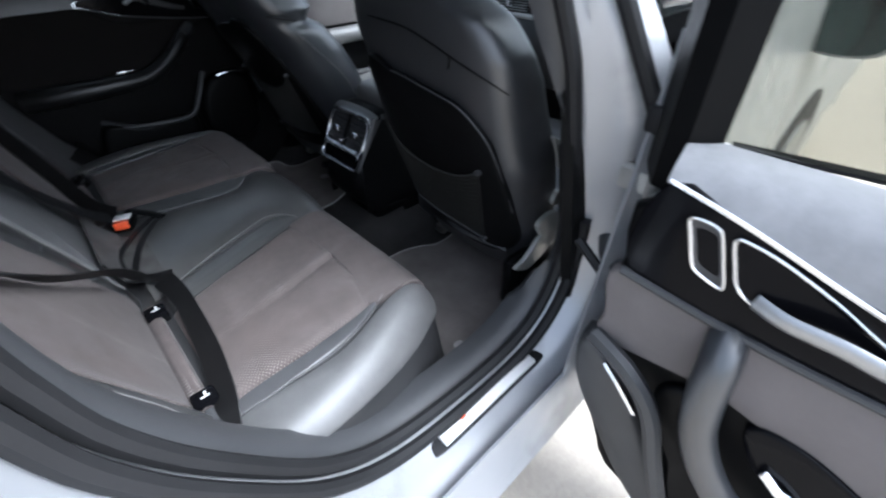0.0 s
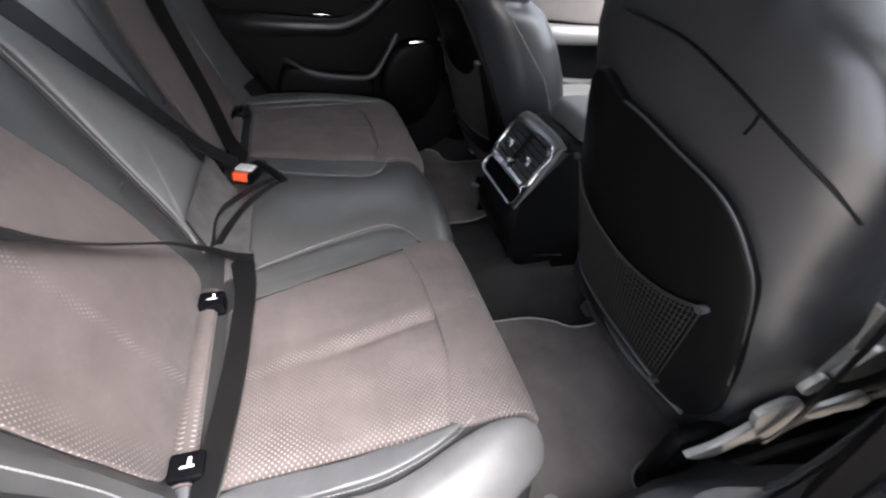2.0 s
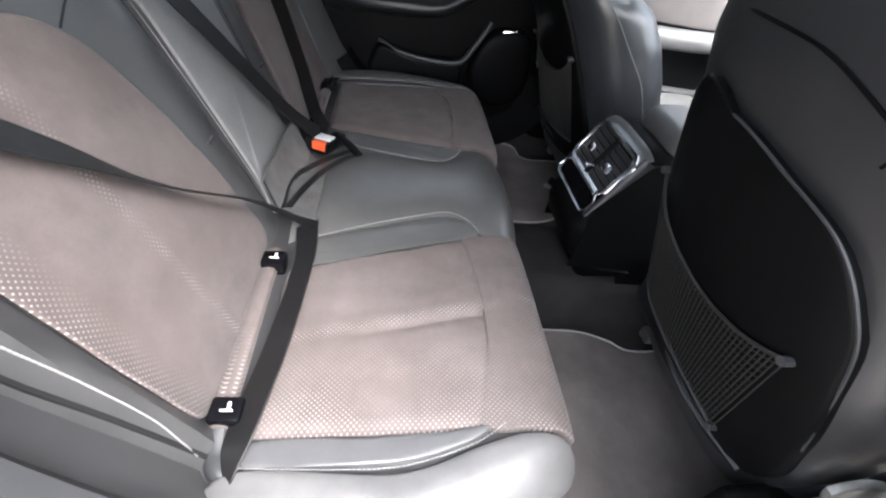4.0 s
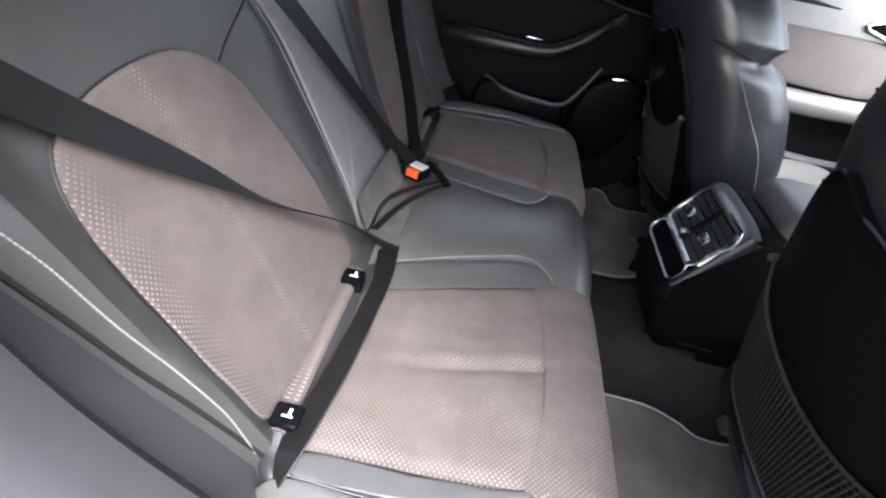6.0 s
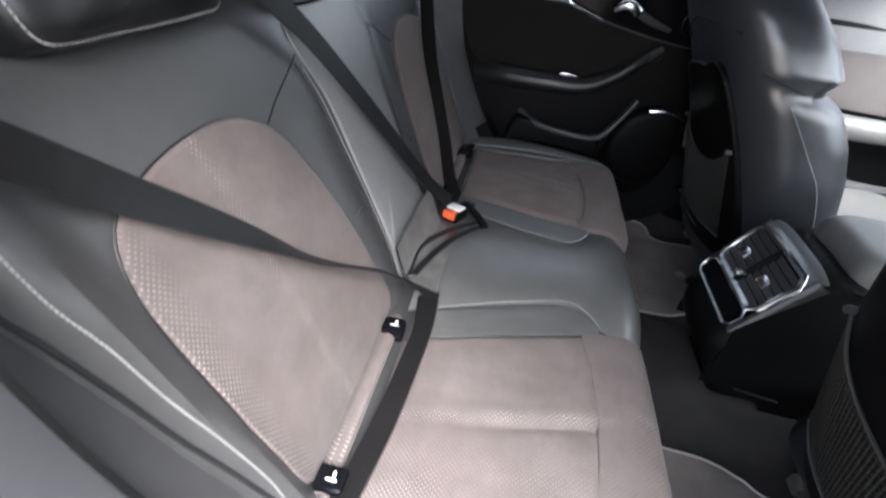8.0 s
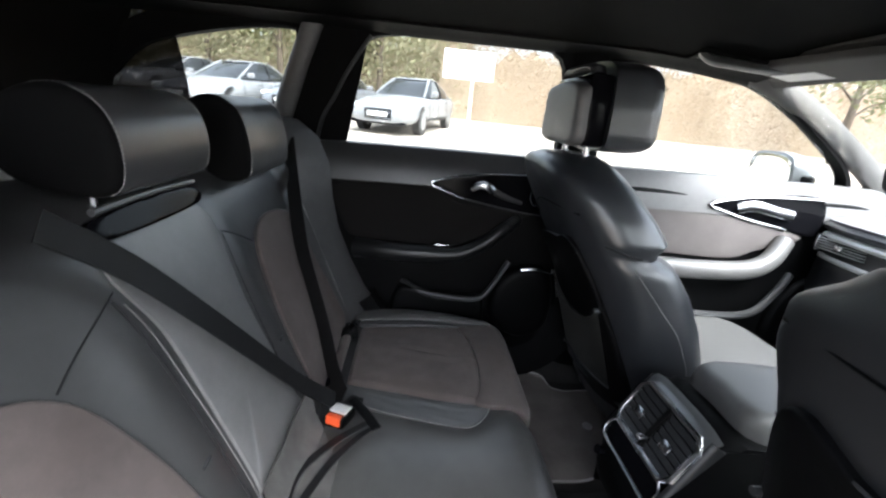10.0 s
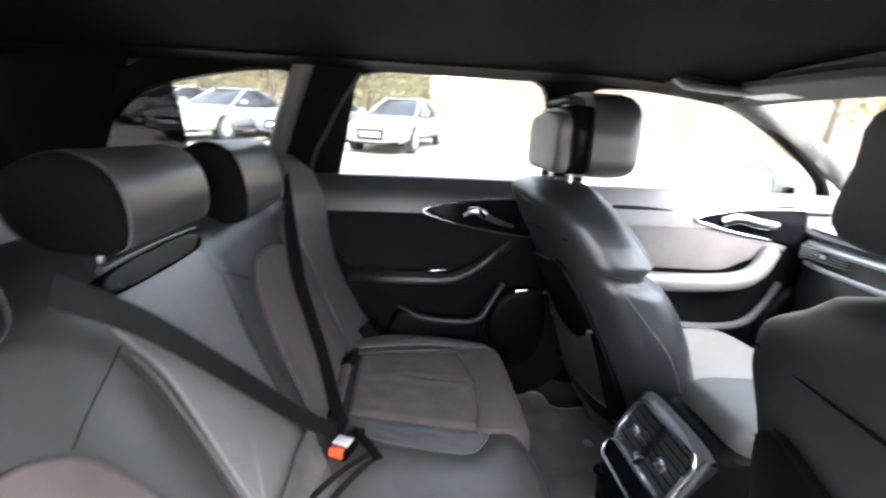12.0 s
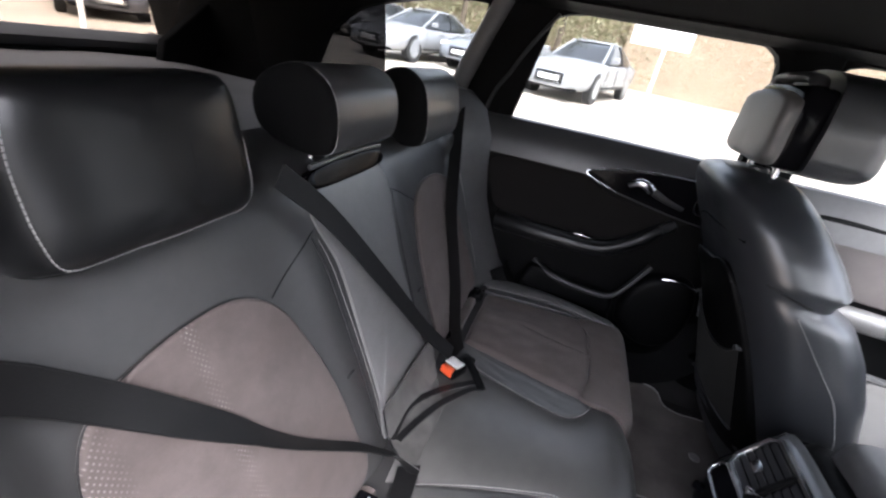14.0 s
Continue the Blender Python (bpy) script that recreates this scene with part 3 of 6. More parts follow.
side_frame([(0.79, 1.02), (0.775, 1.15), (0.755, 1.32), (0.78, 1.368), (0.88, 1.376), (0.98, 1.383), (1.112, 1.372), (1.263, 1.335), (1.395, 1.279), (1.522, 1.211), (1.66, 1.125), (1.715, 1.06), (1.70, 1.02), (1.2, 1.0)], 0.035, "dark window surround in the closed door")
side_frame([(-0.262, 1.06), (-0.245, 1.15), (-0.205, 1.25), (-0.162, 1.345), (-0.18, 1.370), (-0.32, 1.358), (-0.50, 1.320), (-0.60, 1.285), (-0.68, 1.225), (-0.76, 1.15), (-0.77, 1.09), (-0.70, 1.04), (-0.45, 1.03)], 0.07, "dark surround of the quarter window")


rows = []
for y, z in ((-0.272, 1.03), (-0.252, 1.12), (-0.215, 1.215), (-0.178, 1.30), (-0.140, 1.385)):
    rows.append([Vector((-0.785 + 0.25 * (z - 1.07) + h, y + d, z)) for d, h in ((0.0, 0.008), (0.006, 0.018), (0.020, 0.025), (0.040, 0.026), (0.052, 0.020), (0.056, 0.006))])
part("pillar_trim", sheet(rows, 0.004), LEATHER_PALE, body, "pale grey edge trim of the pillar behind the rear door")
part("rear_door_seal", tube([(-0.792, 0.024, 0.83), (-0.778, -0.041, 0.897), (-0.768, -0.092, 0.968), (-0.762, -0.112, 1.014), (-0.756, -0.112, 1.071), (-0.746, -0.097, 1.128), (-0.737, -0.077, 1.167), (-0.729, -0.056, 1.199), (-0.714, -0.025, 1.258), (-0.702, 0.012, 1.316), (-0.69, 0.05, 1.37)], 0.006, 8, smooth=40), PLASTIC_GREY, body, "grey rubber seal round the closed door")


def window(name, corners, mat, label):
    """A pane of curved glass in four corners, front to back below, then above."""
    a, b, c, d = (Vector(p) for p in corners)
    rows = []
    for i in range(7):
        p, q = a.lerp(d, i / 6), b.lerp(c, i / 6)
        bow = 0.02 * math.sin(math.pi * i / 6) * (1 if abs(a.x) > 0.3 and a.x * b.x > 0 else 0) * (1 if a.x > 0 else -1)
        rows.append([p.lerp(q, j / 8) + Vector((bow, 0, 0)) for j in range(9)])
    ob = solid(name, sheet(rows, 0.004), mat, label, "window", kind="structure")
    return ob


window("window_1", [(-0.80, 0.72, 1.05), (-0.80, -0.12, 1.05), (-0.70, -0.03, 1.42), (-0.70, 0.66, 1.42)], GLASS, "clear rear side window in a closed door")
window("window_2", [(-0.80, -0.16, 1.05), (-0.79, -0.500, 1.05), (-0.70, -0.505, 1.40), (-0.70, -0.10, 1.42)], GLASS, "clear rear quarter window")
window("window_3", [(-0.79, -0.500, 1.05), (-0.78, -0.85, 1.05), (-0.70, -0.80, 1.40), (-0.70, -0.505, 1.40)], GLASS_DARK, "dark rear quarter pane")
window("window_4", [(-0.80, 1.86, 1.01), (-0.80, 0.78, 1.05), (-0.70, 0.70, 1.42), (-0.70, 1.22, 1.39)], GLASS, "clear front side window in a closed door")
window("window_5", [(0.80, 1.75, 1.03), (0.80, 0.80, 1.03), (0.70, 0.72, 1.42), (0.70, 1.12, 1.39)], GLASS, "clear front side window in a closed door")
window("windscreen", [(0.76, 1.90, 1.0), (-0.76, 1.90, 1.0), (-0.68, 1.25, 1.37), (0.68, 1.25, 1.37)], GLASS_CLEAR, "clear windscreen")
window("rear_window", [(0.74, -1.40, 1.07), (-0.74, -1.40, 1.07), (-0.68, -1.22, 1.34), (0.68, -1.22, 1.34)], GLASS_REAR, "clear rear window of an estate car")
cover = thing("luggage_cover", (0, -0.85, 1.0), "grey roller luggage cover behind the rear seat", "luggage cover")
part("cover_sheet", sheet([[Vector((x, y, 1.02 + 0.006 * noise.noise(Vector((x * 5, y * 5, 2))) - 0.02 * (abs(x) / 0.66) ** 6)) for x in np.linspace(-0.66, 0.66, 25)] for y in np.linspace(-0.38, -1.30, 20)], 0.012), COVER, cover, "grey pleated cloth")
part("roller_case", tube([(-0.60, -0.365, 1.015), (0.0, -0.365, 1.018), (0.60, -0.365, 1.015)], 0.022, 12), PLASTIC_GREY, cover, "grey roller case")
part("end_bar", block((-0.64, -1.325, 1.008), (0.64, -1.295, 1.030), 0.006), PLASTIC, cover, "black end bar")
part("pull_handle", block((-0.07, -1.29, 1.026), (0.07, -1.26, 1.036), 0.004), PLASTIC, cover, "black pull handle")

# ---- rear seat ----
rear_seat = thing("rear_bench_seat", (0, 0.25, 0.30), "rear bench seat in black leather with pinkish grey suede panels", "car seat")
rows = [[seat_top(u, v) for u in np.linspace(-0.86, 0.86, 71)] for v in list(np.linspace(0.0, 0.44, 14)) + list(np.linspace(0.455, 0.52, 8)) + [0.60, 0.68]]
cushion = part("cushion", sheet(rows, -0.06), LEATHER_SEAT, rear_seat, "black leather bench cushion")
part("riser", block((-0.58, 0.10, 0.30), (0.58, 0.41, 0.44), 0.02), PLASTIC, rear_seat)


def on_seat(s):
    return lambda u, v, h: seat_top(s * u, v, h)


def mid_edge(v):
    """Half the breadth of the middle seat pad."""
    return float(np.interp(v, (0.04, 0.20, 0.285, 0.33, 0.355, 0.375, 0.392, 0.404, 0.415, 0.50, 0.57), (0.197, 0.143, 0.117, 0.107, 0.106, 0.113, 0.130, 0.152, 0.166, 0.168, 0.160)))


def suede_edge(v):
    """Where the suede seat pad begins."""
    return max(float(np.interp(v, (0.05, 0.208, 0.305, 0.378, 0.404), (0.272, 0.227, 0.200, 0.184, 0.172))), mid_edge(v) + 0.006)


def suede_seat(s):
    """The suede pad of an outer seat, softly uneven, with a sat-in fold along its middle."""
    rows = []
    for b in np.linspace(0, 1, 44):
        row = []
        for a in np.linspace(0, 1, 64):
            v = 0.066 + (float(np.interp(0.2 + 0.35 * a, (0.19, 0.25, 0.36, 0.46, 0.546), (0.372, 0.388, 0.392, 0.385, 0.36))) - 0.066) * b
            lo = suede_edge(v) + 0.003
            u = lo + (0.553 - lo) * a
            e = min(a, 1 - a, b, 1 - b)
            h = 0.012 * (1 - max(0.0, 1 - e / 0.05) ** 2.5) + 0.007 * (1 - (2 * a - 1) ** 2) * (1 - (2 * b - 1) ** 2)
            h += 0.0045 * noise.noise(Vector((u * 11, v * 9, s))) + 0.002 * noise.noise(Vector((u * 30, v * 22, 3 + s)))
            c = 0.4394 - 0.223 * v
            grow = min(max((v - 0.17) / 0.10, 0), 1)
            h += grow * (0.0030 * math.exp(-((u - c + 0.002) / 0.012) ** 2) - 0.0055 * math.exp(-((u - c - 0.017) / 0.008) ** 2))
            row.append(seat_top(s * u, v, h))
        rows.append(row)
    return sheet(rows, 0.004)


def strip_pad(sides, v0, v1, thick, crown, firm=False):
    """A stuffed strip of the cushion between two edges, which sides(v) gives."""
    rows = []
    for v in np.linspace(v0, v1, 40):
        a, b = sides(v)
        row = []
        for k in range(25):
            t = 2 * k / 24 - 1
            t = math.copysign(abs(t) ** 0.7, t)
            row.append(seat_top(a + (b - a) * (t + 1) / 2, v, thick * (1 - (0.15 if firm and t > 0 else 1.0) * abs(t) ** 6) + crown * (1 - t * t) + 0.0012 * noise.noise(Vector((a * 20 + t * 3, v * 16, 1)))))
        rows.append(row)
    return sheet(rows, 0.004)


for s in (1, -1):
    part("seat_pad", suede_seat(s), SUEDE_CUSHION, cushion, "pinkish grey suede seat pad with punched dots and a fold")
    part("thigh_pad", pad([(0.186, 0.372), (0.172, 0.43), (0.172, 0.51), (0.185, 0.565), (0.35, 0.58), (0.53, 0.565), (0.556, 0.51), (0.557, 0.43), (0.546, 0.356), (0.46, 0.381), (0.36, 0.388), (0.25, 0.384)], on_seat(s), 0.0125, 0.004, 0.002, 80), SUEDE_CUSHION, cushion, "suede thigh support rolled over the front edge")
    part("inner_bolster", strip_pad(lambda v, s=s: (s * (mid_edge(v) + 0.004), s * suede_edge(v)), 0.07, 0.404, 0.007 if s > 0 else 0.003, 0.003 if s > 0 else 0.0, True), LEATHER_MID, cushion, "black leather bolster")
    part("outer_bolster", pad([(0.596, 0.06), (0.604, 0.25), (0.575, 0.36), (0.562, 0.42), (0.570, 0.48), (0.60, 0.497), (0.64, 0.475), (0.685, 0.38), (0.705, 0.22), (0.70, 0.05), (0.66, 0.03)], on_seat(s), 0.012, 0.006, 0.006, 64), LEATHER_PALE, cushion, "smooth grey leather outer bolster")
    part("bolster_seam", stitches([seat_top(s * x, y, 0.0125) for x, y in ((0.592, 0.07), (0.598, 0.18), (0.597, 0.26), (0.575, 0.345), (0.548, 0.392))], r=0.0006), THREAD, cushion, "pale stitching")
    part("bolster_strip", pad([(0.562, 0.075), (0.56, 0.22), (0.556, 0.34), (0.548, 0.378), (0.571, 0.34), (0.591, 0.26), (0.593, 0.16), (0.589, 0.07)], on_seat(s), 0.011, 0.005, 0.0, 56), LEATHER_SIDE, cushion, "grey leather strip beside the suede")
    part("inner_seam", stitches([seat_top(s * x, y, 0.014 if s > 0 else 0.008) for x, y in ((0.186, 0.10), (0.148, 0.195), (0.120, 0.283), (0.105, 0.350), (0.131, 0.389), (0.168, 0.407))], r=0.0011), THREAD, cushion, "pale stitching")
part("middle_pad", strip_pad(lambda v: (-mid_edge(v), mid_edge(v)), 0.05, 0.57, 0.007, 0.014), LEATHER_MID, cushion, "black leather middle seat pad, paled for the daylight on it")

# backrest


def bolster_x(z):
    """Where the side bolster of the backrest is fullest."""
    return float(np.interp(z, (0.53, 0.65, 0.78, 0.90, 1.0), (0.560, 0.568, 0.577, 0.586, 0.588)))


def gap_x(z):
    """Where the backrest meets the side panel."""
    return float(np.interp(z, (0.46, 0.533, 0.575, 0.65, 0.717, 0.786, 0.84, 0.883, 1.0), (0.570, 0.576, 0.580, 0.588, 0.597, 0.603, 0.609, 0.616, 0.622)))


def swell(x, z):
    t = abs(x)
    outer = 0.028 * math.exp(-((t - bolster_x(z)) / 0.026) ** 2)
    inner = 0.011 * math.exp(-((t - 0.165) / 0.045) ** 2) * min(1, max(0, (1.0 - z) / 0.12))
    top = -0.05 * max(0, (z - 0.99) / 0.07) ** 2
    return outer + inner + top


rows = [[back(x, z, swell(x, z)) for x in np.linspace(-0.625, 0.625, 81)] for z in np.linspace(0.46, 1.06, 26)]
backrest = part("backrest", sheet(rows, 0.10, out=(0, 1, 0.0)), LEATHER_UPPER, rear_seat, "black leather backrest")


PANEL = [(0.207, 0.53), (0.198, 0.62), (0.207, 0.715), (0.229, 0.80), (0.262, 0.872), (0.32, 0.910), (0.40, 0.915), (0.475, 0.902), (0.518, 0.878), (0.540, 0.82), (0.545, 0.72), (0.547, 0.62), (0.528, 0.53), (0.37, 0.52)]


def on_back(s):
    return lambda u, v, h: back(s * u, v, h + 0.8 * swell(u, v))


for s in (1, -1):
    part("suede_panel", pad(PANEL, on_back(s), 0.010, 0.006, 0.006, 84, lumps=0.004), SUEDE_BACK, backrest, "pinkish grey suede panel with punched dots")
    loop = smooth_loop([(u, v, 0) for u, v in PANEL], 96)
    # Dark tube added for the crease shade where leather bulges over the suede.
    part("panel_edge_shade", tube([on_back(s)(p.x, p.y, 0.0035) for p in loop + loop[:1]], 0.0015, 6), LEATHER, backrest, "dark line for the shade in the suede panel's sunken edge")
    part("arch_seam", tube([back(s * x, z, swell(x, z) + 0.0002) for x, z in ((0.262, 0.884), (0.226, 0.902), (0.175, 0.925), (0.140, 0.938))], 0.0016, 5, smooth=16), RUBBER, backrest, "dark seam over the suede panel")
    part("bolster_crease", tube([back(s * x, z, swell(x, z) + 0.0002) for x, z in ((0.152, 0.93), (0.140, 0.87), (0.133, 0.79), (0.128, 0.70), (0.126, 0.60), (0.130, 0.55))], 0.0015, 5, smooth=24), RUBBER, backrest, "dark seam")
    part("side_seam", stitches([back(s * x, z, swell(x, z) + 0.0012) for x, z in ((0.594, 0.97), (0.597, 0.88), (0.591, 0.825), (0.587, 0.757), (0.580, 0.69), (0.575, 0.612), (0.577, 0.56), (0.579, 0.53))], r=0.0011), THREAD, backrest, "pale stitching on the side bolster")
    part("inner_seam", stitches([back(s * x, z, swell(x, z) + 0.001) for x, z in ((0.135, 0.92), (0.120, 0.87), (0.112, 0.79), (0.106, 0.70), (0.106, 0.60), (0.116, 0.54))], r=0.0008), THREAD, backrest, "pale stitching")
    part("loop_tag", block((s * 0.165 - 0.011, -0.075, 0.70), (s * 0.165 + 0.011, -0.052, 0.708), 0.002), PLASTIC_GREY, backrest)
    side = sheet([[back(gap_x(z) + 0.005, z, 0.004).lerp(Vector((0.712, ya, z)), t) + Vector((0, 0.006 * math.sin(math.pi * t), 0)) for t in np.linspace(0, 1, 9)] for z, ya in ((0.46, 0.155), (0.52, 0.115), (0.60, 0.055), (0.70, 0.005), (0.80, -0.035), (0.90, -0.055), (1.0, -0.065), (1.08, -0.10), (1.125, -0.16), (1.135, -0.30))], 0.02)
    if s < 0:
        bmesh.ops.scale(side, vec=(-1, 1, 1), verts=side.verts)
    wing = thing("side_panel", (s * 0.66, 0.05, 0.46), "smooth grey leather side panel between backrest and door", "side panel", "side panels")
    part("panel", side, LEATHER_SIDE, wing)
    part("seam", tube([back(s * gap_x(z), z, 0.9 * swell(gap_x(z), z)) for z in np.linspace(0.50, 1.04, 24)], 0.0034, 6), RUBBER, wing, "dark seam")
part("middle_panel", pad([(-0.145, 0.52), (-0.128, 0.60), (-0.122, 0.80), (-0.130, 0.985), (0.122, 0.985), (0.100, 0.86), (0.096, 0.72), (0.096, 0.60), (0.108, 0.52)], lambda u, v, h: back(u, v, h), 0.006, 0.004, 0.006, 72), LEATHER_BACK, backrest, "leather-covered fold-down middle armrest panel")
part("armrest_slot", pad([(-0.115, 0.992), (-0.11, 1.020), (0.11, 1.020), (0.115, 0.992)], lambda u, v, h: back(u, v, h), 0.014, 0.004, 0.0, 40), GLOSS_BLACK, backrest, "dark finger slot over the armrest")
part("slot_lip", tube([back(-0.12, 1.026, 0.018), back(0, 1.029, 0.020), back(0.12, 1.026, 0.018)], 0.005, 8, smooth=12), LEATHER_SIDE, backrest)

def rear_headrest(cx, label):
    """A plump pillow with a stitched face over a matt rear half."""
    w, tall, zb = 0.134, 0.162, 1.002
    hr = thing("rear_headrest", (cx, -0.2, 1.0), label, "headrest", "rear headrests")
    tilt = plane_at((cx, -0.232, zb), (1, 0, 0), (0, -0.20, 0.98), (0, 0.98, 0.20))
    face = smooth_loop([(x * w, v * tall, 0) for x, v in ((-0.90, 0.0), (-0.99, 0.12), (-1.0, 0.6), (-0.93, 0.90), (-0.75, 0.985), (0, 1.0), (0.75, 0.985), (0.93, 0.90), (1.0, 0.6), (0.99, 0.12), (0.90, 0.0), (0.6, -0.03), (-0.6, -0.03))], 72)

    def ring(k, h, drop=0.0):
        return [tilt(p.x * k, tall * 0.45 + (p.y - tall * 0.45) * (1 - (1 - k) * 0.55) - drop, h + 0.004 * noise.noise(Vector((p.x * 14 + cx * 9, p.y * 14, k * 3)))) for p in face]

    part("pillow", skin(bmesh.new(), [ring(1.0, 0.0), ring(1.02, 0.016), ring(0.985, 0.036), ring(0.915, 0.053), ring(0.862, 0.0605), ring(0.80, 0.0655), ring(0.66, 0.0715), ring(0.45, 0.0755), ring(0.2, 0.077)]), LEATHER, hr, "plump black leather pillow")
    part("rear_half", skin(bmesh.new(), [ring(0.55, -0.092), ring(0.80, -0.088), ring(0.93, -0.070), ring(0.975, -0.04), ring(0.985, 0.001)]), TRIM_CLOTH, hr, "matt black rear half")
    edge = [p for p in ring(0.866, 0.0612)]
    lowest = max(range(72), key=lambda i: edge[i].z)
    edge = edge[lowest:] + edge[:lowest]
    part("seam", stitches(edge[15:58:3], r=0.0009), THREAD, hr, "pale stitched seam")
    for k in (-1, 1):
        part("post", tube([(cx + k * 0.06, -0.245, zb - 0.05), (cx + k * 0.06, -0.245, zb + 0.02), (cx + k * 0.06, -0.248, zb + 0.04)], 0.006, 8), CHROME, hr, "chrome post")
    return hr


def bar_headrest(cx, w, prof, label):
    """A stuffed bar with flat ends: its profile runs from the foot of its front round over the top."""
    hr = thing("rear_headrest", (cx, -0.22, 1.0), label, "headrest", "rear headrests")
    loop = smooth_loop([(0, y, z) for y, z in prof], 48)
    mid = sum(loop, Vector()) / 48

    def ring(x, k):
        return [Vector((cx + x, mid.y + (p.y - mid.y) * k, mid.z + (p.z - mid.z) * k + 0.003 * noise.noise(Vector((x * 12 + cx * 9, p.y * 14, p.z * 14))))) for p in loop]

    steps = [(1.0, 0.30), (0.998, 0.52), (0.990, 0.70), (0.976, 0.83), (0.955, 0.92), (0.93, 0.965), (0.905, 0.985)]
    flat = [(t * 0.87, 1.0 + 0.012 * (1 - t * t)) for t in np.linspace(-1, 1, 15)]
    rows = [ring(w * t, k) for t, k in flat]
    # Pillow in greyer leather for its highlight, ends in black for their shade.
    part("pillow", skin(bmesh.new(), rows), LEATHER_SIDE, hr, "plump black leather pillow")
    for k in (-1, 1):
        part("end_panel", skin(bmesh.new(), [ring(k * w * t, f) for t, f in steps] + [ring(k * w * 0.868, 0.996)]), TRIM_CLOTH, hr, "pillow end, blackened for the shade on it")
    for k in (-1, 1):
        front = [Vector((cx + k * w * 0.87, mid.y + (p.y - mid.y) * 1.002, mid.z + (p.z - mid.z) * 1.002)) for p in loop]
        part("end_seam", stitches(front[0:22:2], r=0.0010), THREAD, hr, "pale stitched seam")
        part("post", tube([(cx + k * 0.06, -0.225, prof[0][1] - 0.06), (cx + k * 0.06, -0.225, prof[0][1] - 0.01), (cx + k * 0.06, -0.226, prof[0][1] + 0.02)], 0.006, 8), CHROME, hr, "chrome post")
    foot = [Vector((cx + w * t, loop[1].y + 0.001, loop[1].z - 0.001)) for t in np.linspace(-0.93, 0.93, 9)]
    part("foot_seam", tube(foot, 0.0012, 5), PLASTIC_GREY, hr, "piped lower seam")
    return hr


rear_headrest(0.372, "black leather rear headrest with a pale seam")
bar_headrest(-0.004, 0.124, [(-0.168, 1.052), (-0.153, 1.066), (-0.148, 1.10), (-0.156, 1.140), (-0.176, 1.166), (-0.21, 1.178), (-0.25, 1.172), (-0.286, 1.150), (-0.30, 1.115), (-0.288, 1.078), (-0.25, 1.056), (-0.20, 1.048)], "low black leather middle headrest")
bar_headrest(-0.402, 0.144, [(-0.158, 1.012), (-0.143, 1.028), (-0.140, 1.07), (-0.152, 1.13), (-0.172, 1.162), (-0.21, 1.177), (-0.25, 1.168), (-0.280, 1.14), (-0.290, 1.10), (-0.278, 1.05), (-0.245, 1.018), (-0.195, 1.006)], "black leather rear headrest beside the closed door")


# child seat anchor covers
for s in (1, -1):
    iso = thing("anchor_cover", (s * 0.37, 0.03, 0.49), "suede strip with two marked child seat anchor slots", "anchor cover", "anchor covers")
    part("strip", tube([back(s * x, 0.515, 0.018) for x in (0.225, 0.30, 0.40, 0.49, 0.545)], 0.019, 10, smooth=20, flat=0.75, side=(0, 0.7, 0.7)), SUEDE_STRIP, iso)
    part("end_cap", tube([back(s * 0.545, 0.515, 0.018), back(s * 0.572, 0.510, 0.020), (s * 0.594, 0.045, 0.520), (s * 0.606, 0.072, 0.510)], 0.017, 10, smooth=14, flat=0.7, side=(0, 0.7, 0.7), taper=(1.05, 0.55)), PLASTIC_GREY, iso, "grey plastic end of the strip")
    for x in (0.256, 0.526):
        slot = part("slot_cover", block((s * x - 0.017, 0.020, 0.515), (s * x + 0.017, 0.060, 0.547), 0.006), GLOSS_BLACK, iso, "black plastic slot cover")
        part("printed_mark", join(turned(block((-0.0028, -0.0075, -0.0006), (0.0, 0.0075, 0.0006), 0.0004), Matrix.Translation((s * x + 0.005, 0.042, 0.5476))), turned(block((-0.0045, -0.002, -0.0006), (0.0045, 0.002, 0.0006), 0.0004), Matrix.Translation((s * x - 0.003, 0.044, 0.5476)))), WHITE, slot, "white printed symbol")

# belts
def belt(label, pts, sides, group="rear belts", width=0.047):
    ob = thing("seat_belt", pts[-1], label, "seat belt", group)
    part("webbing", strap(pts, width, sides), BELT, ob)
    ends = [Vector(p) for p in sides]
    line = smooth_loop(pts, 24, closed=False)
    for k in (-1, 1):
        rim = []
        for i, p in enumerate(line):
            f = i / 23 * (len(ends) - 1)
            j = min(int(f), len(ends) - 2)
            d = (line[min(i + 1, 23)] - line[max(i - 1, 0)]).normalized()
            a = ends[j].lerp(ends[j + 1], f - j)
            rim.append(p + (a - d * a.dot(d)).normalized() * span(width, i / 23) * 0.49 * k)
        part("selvedge", tube(rim, 0.0013, 5), BELT, ob)
    return ob


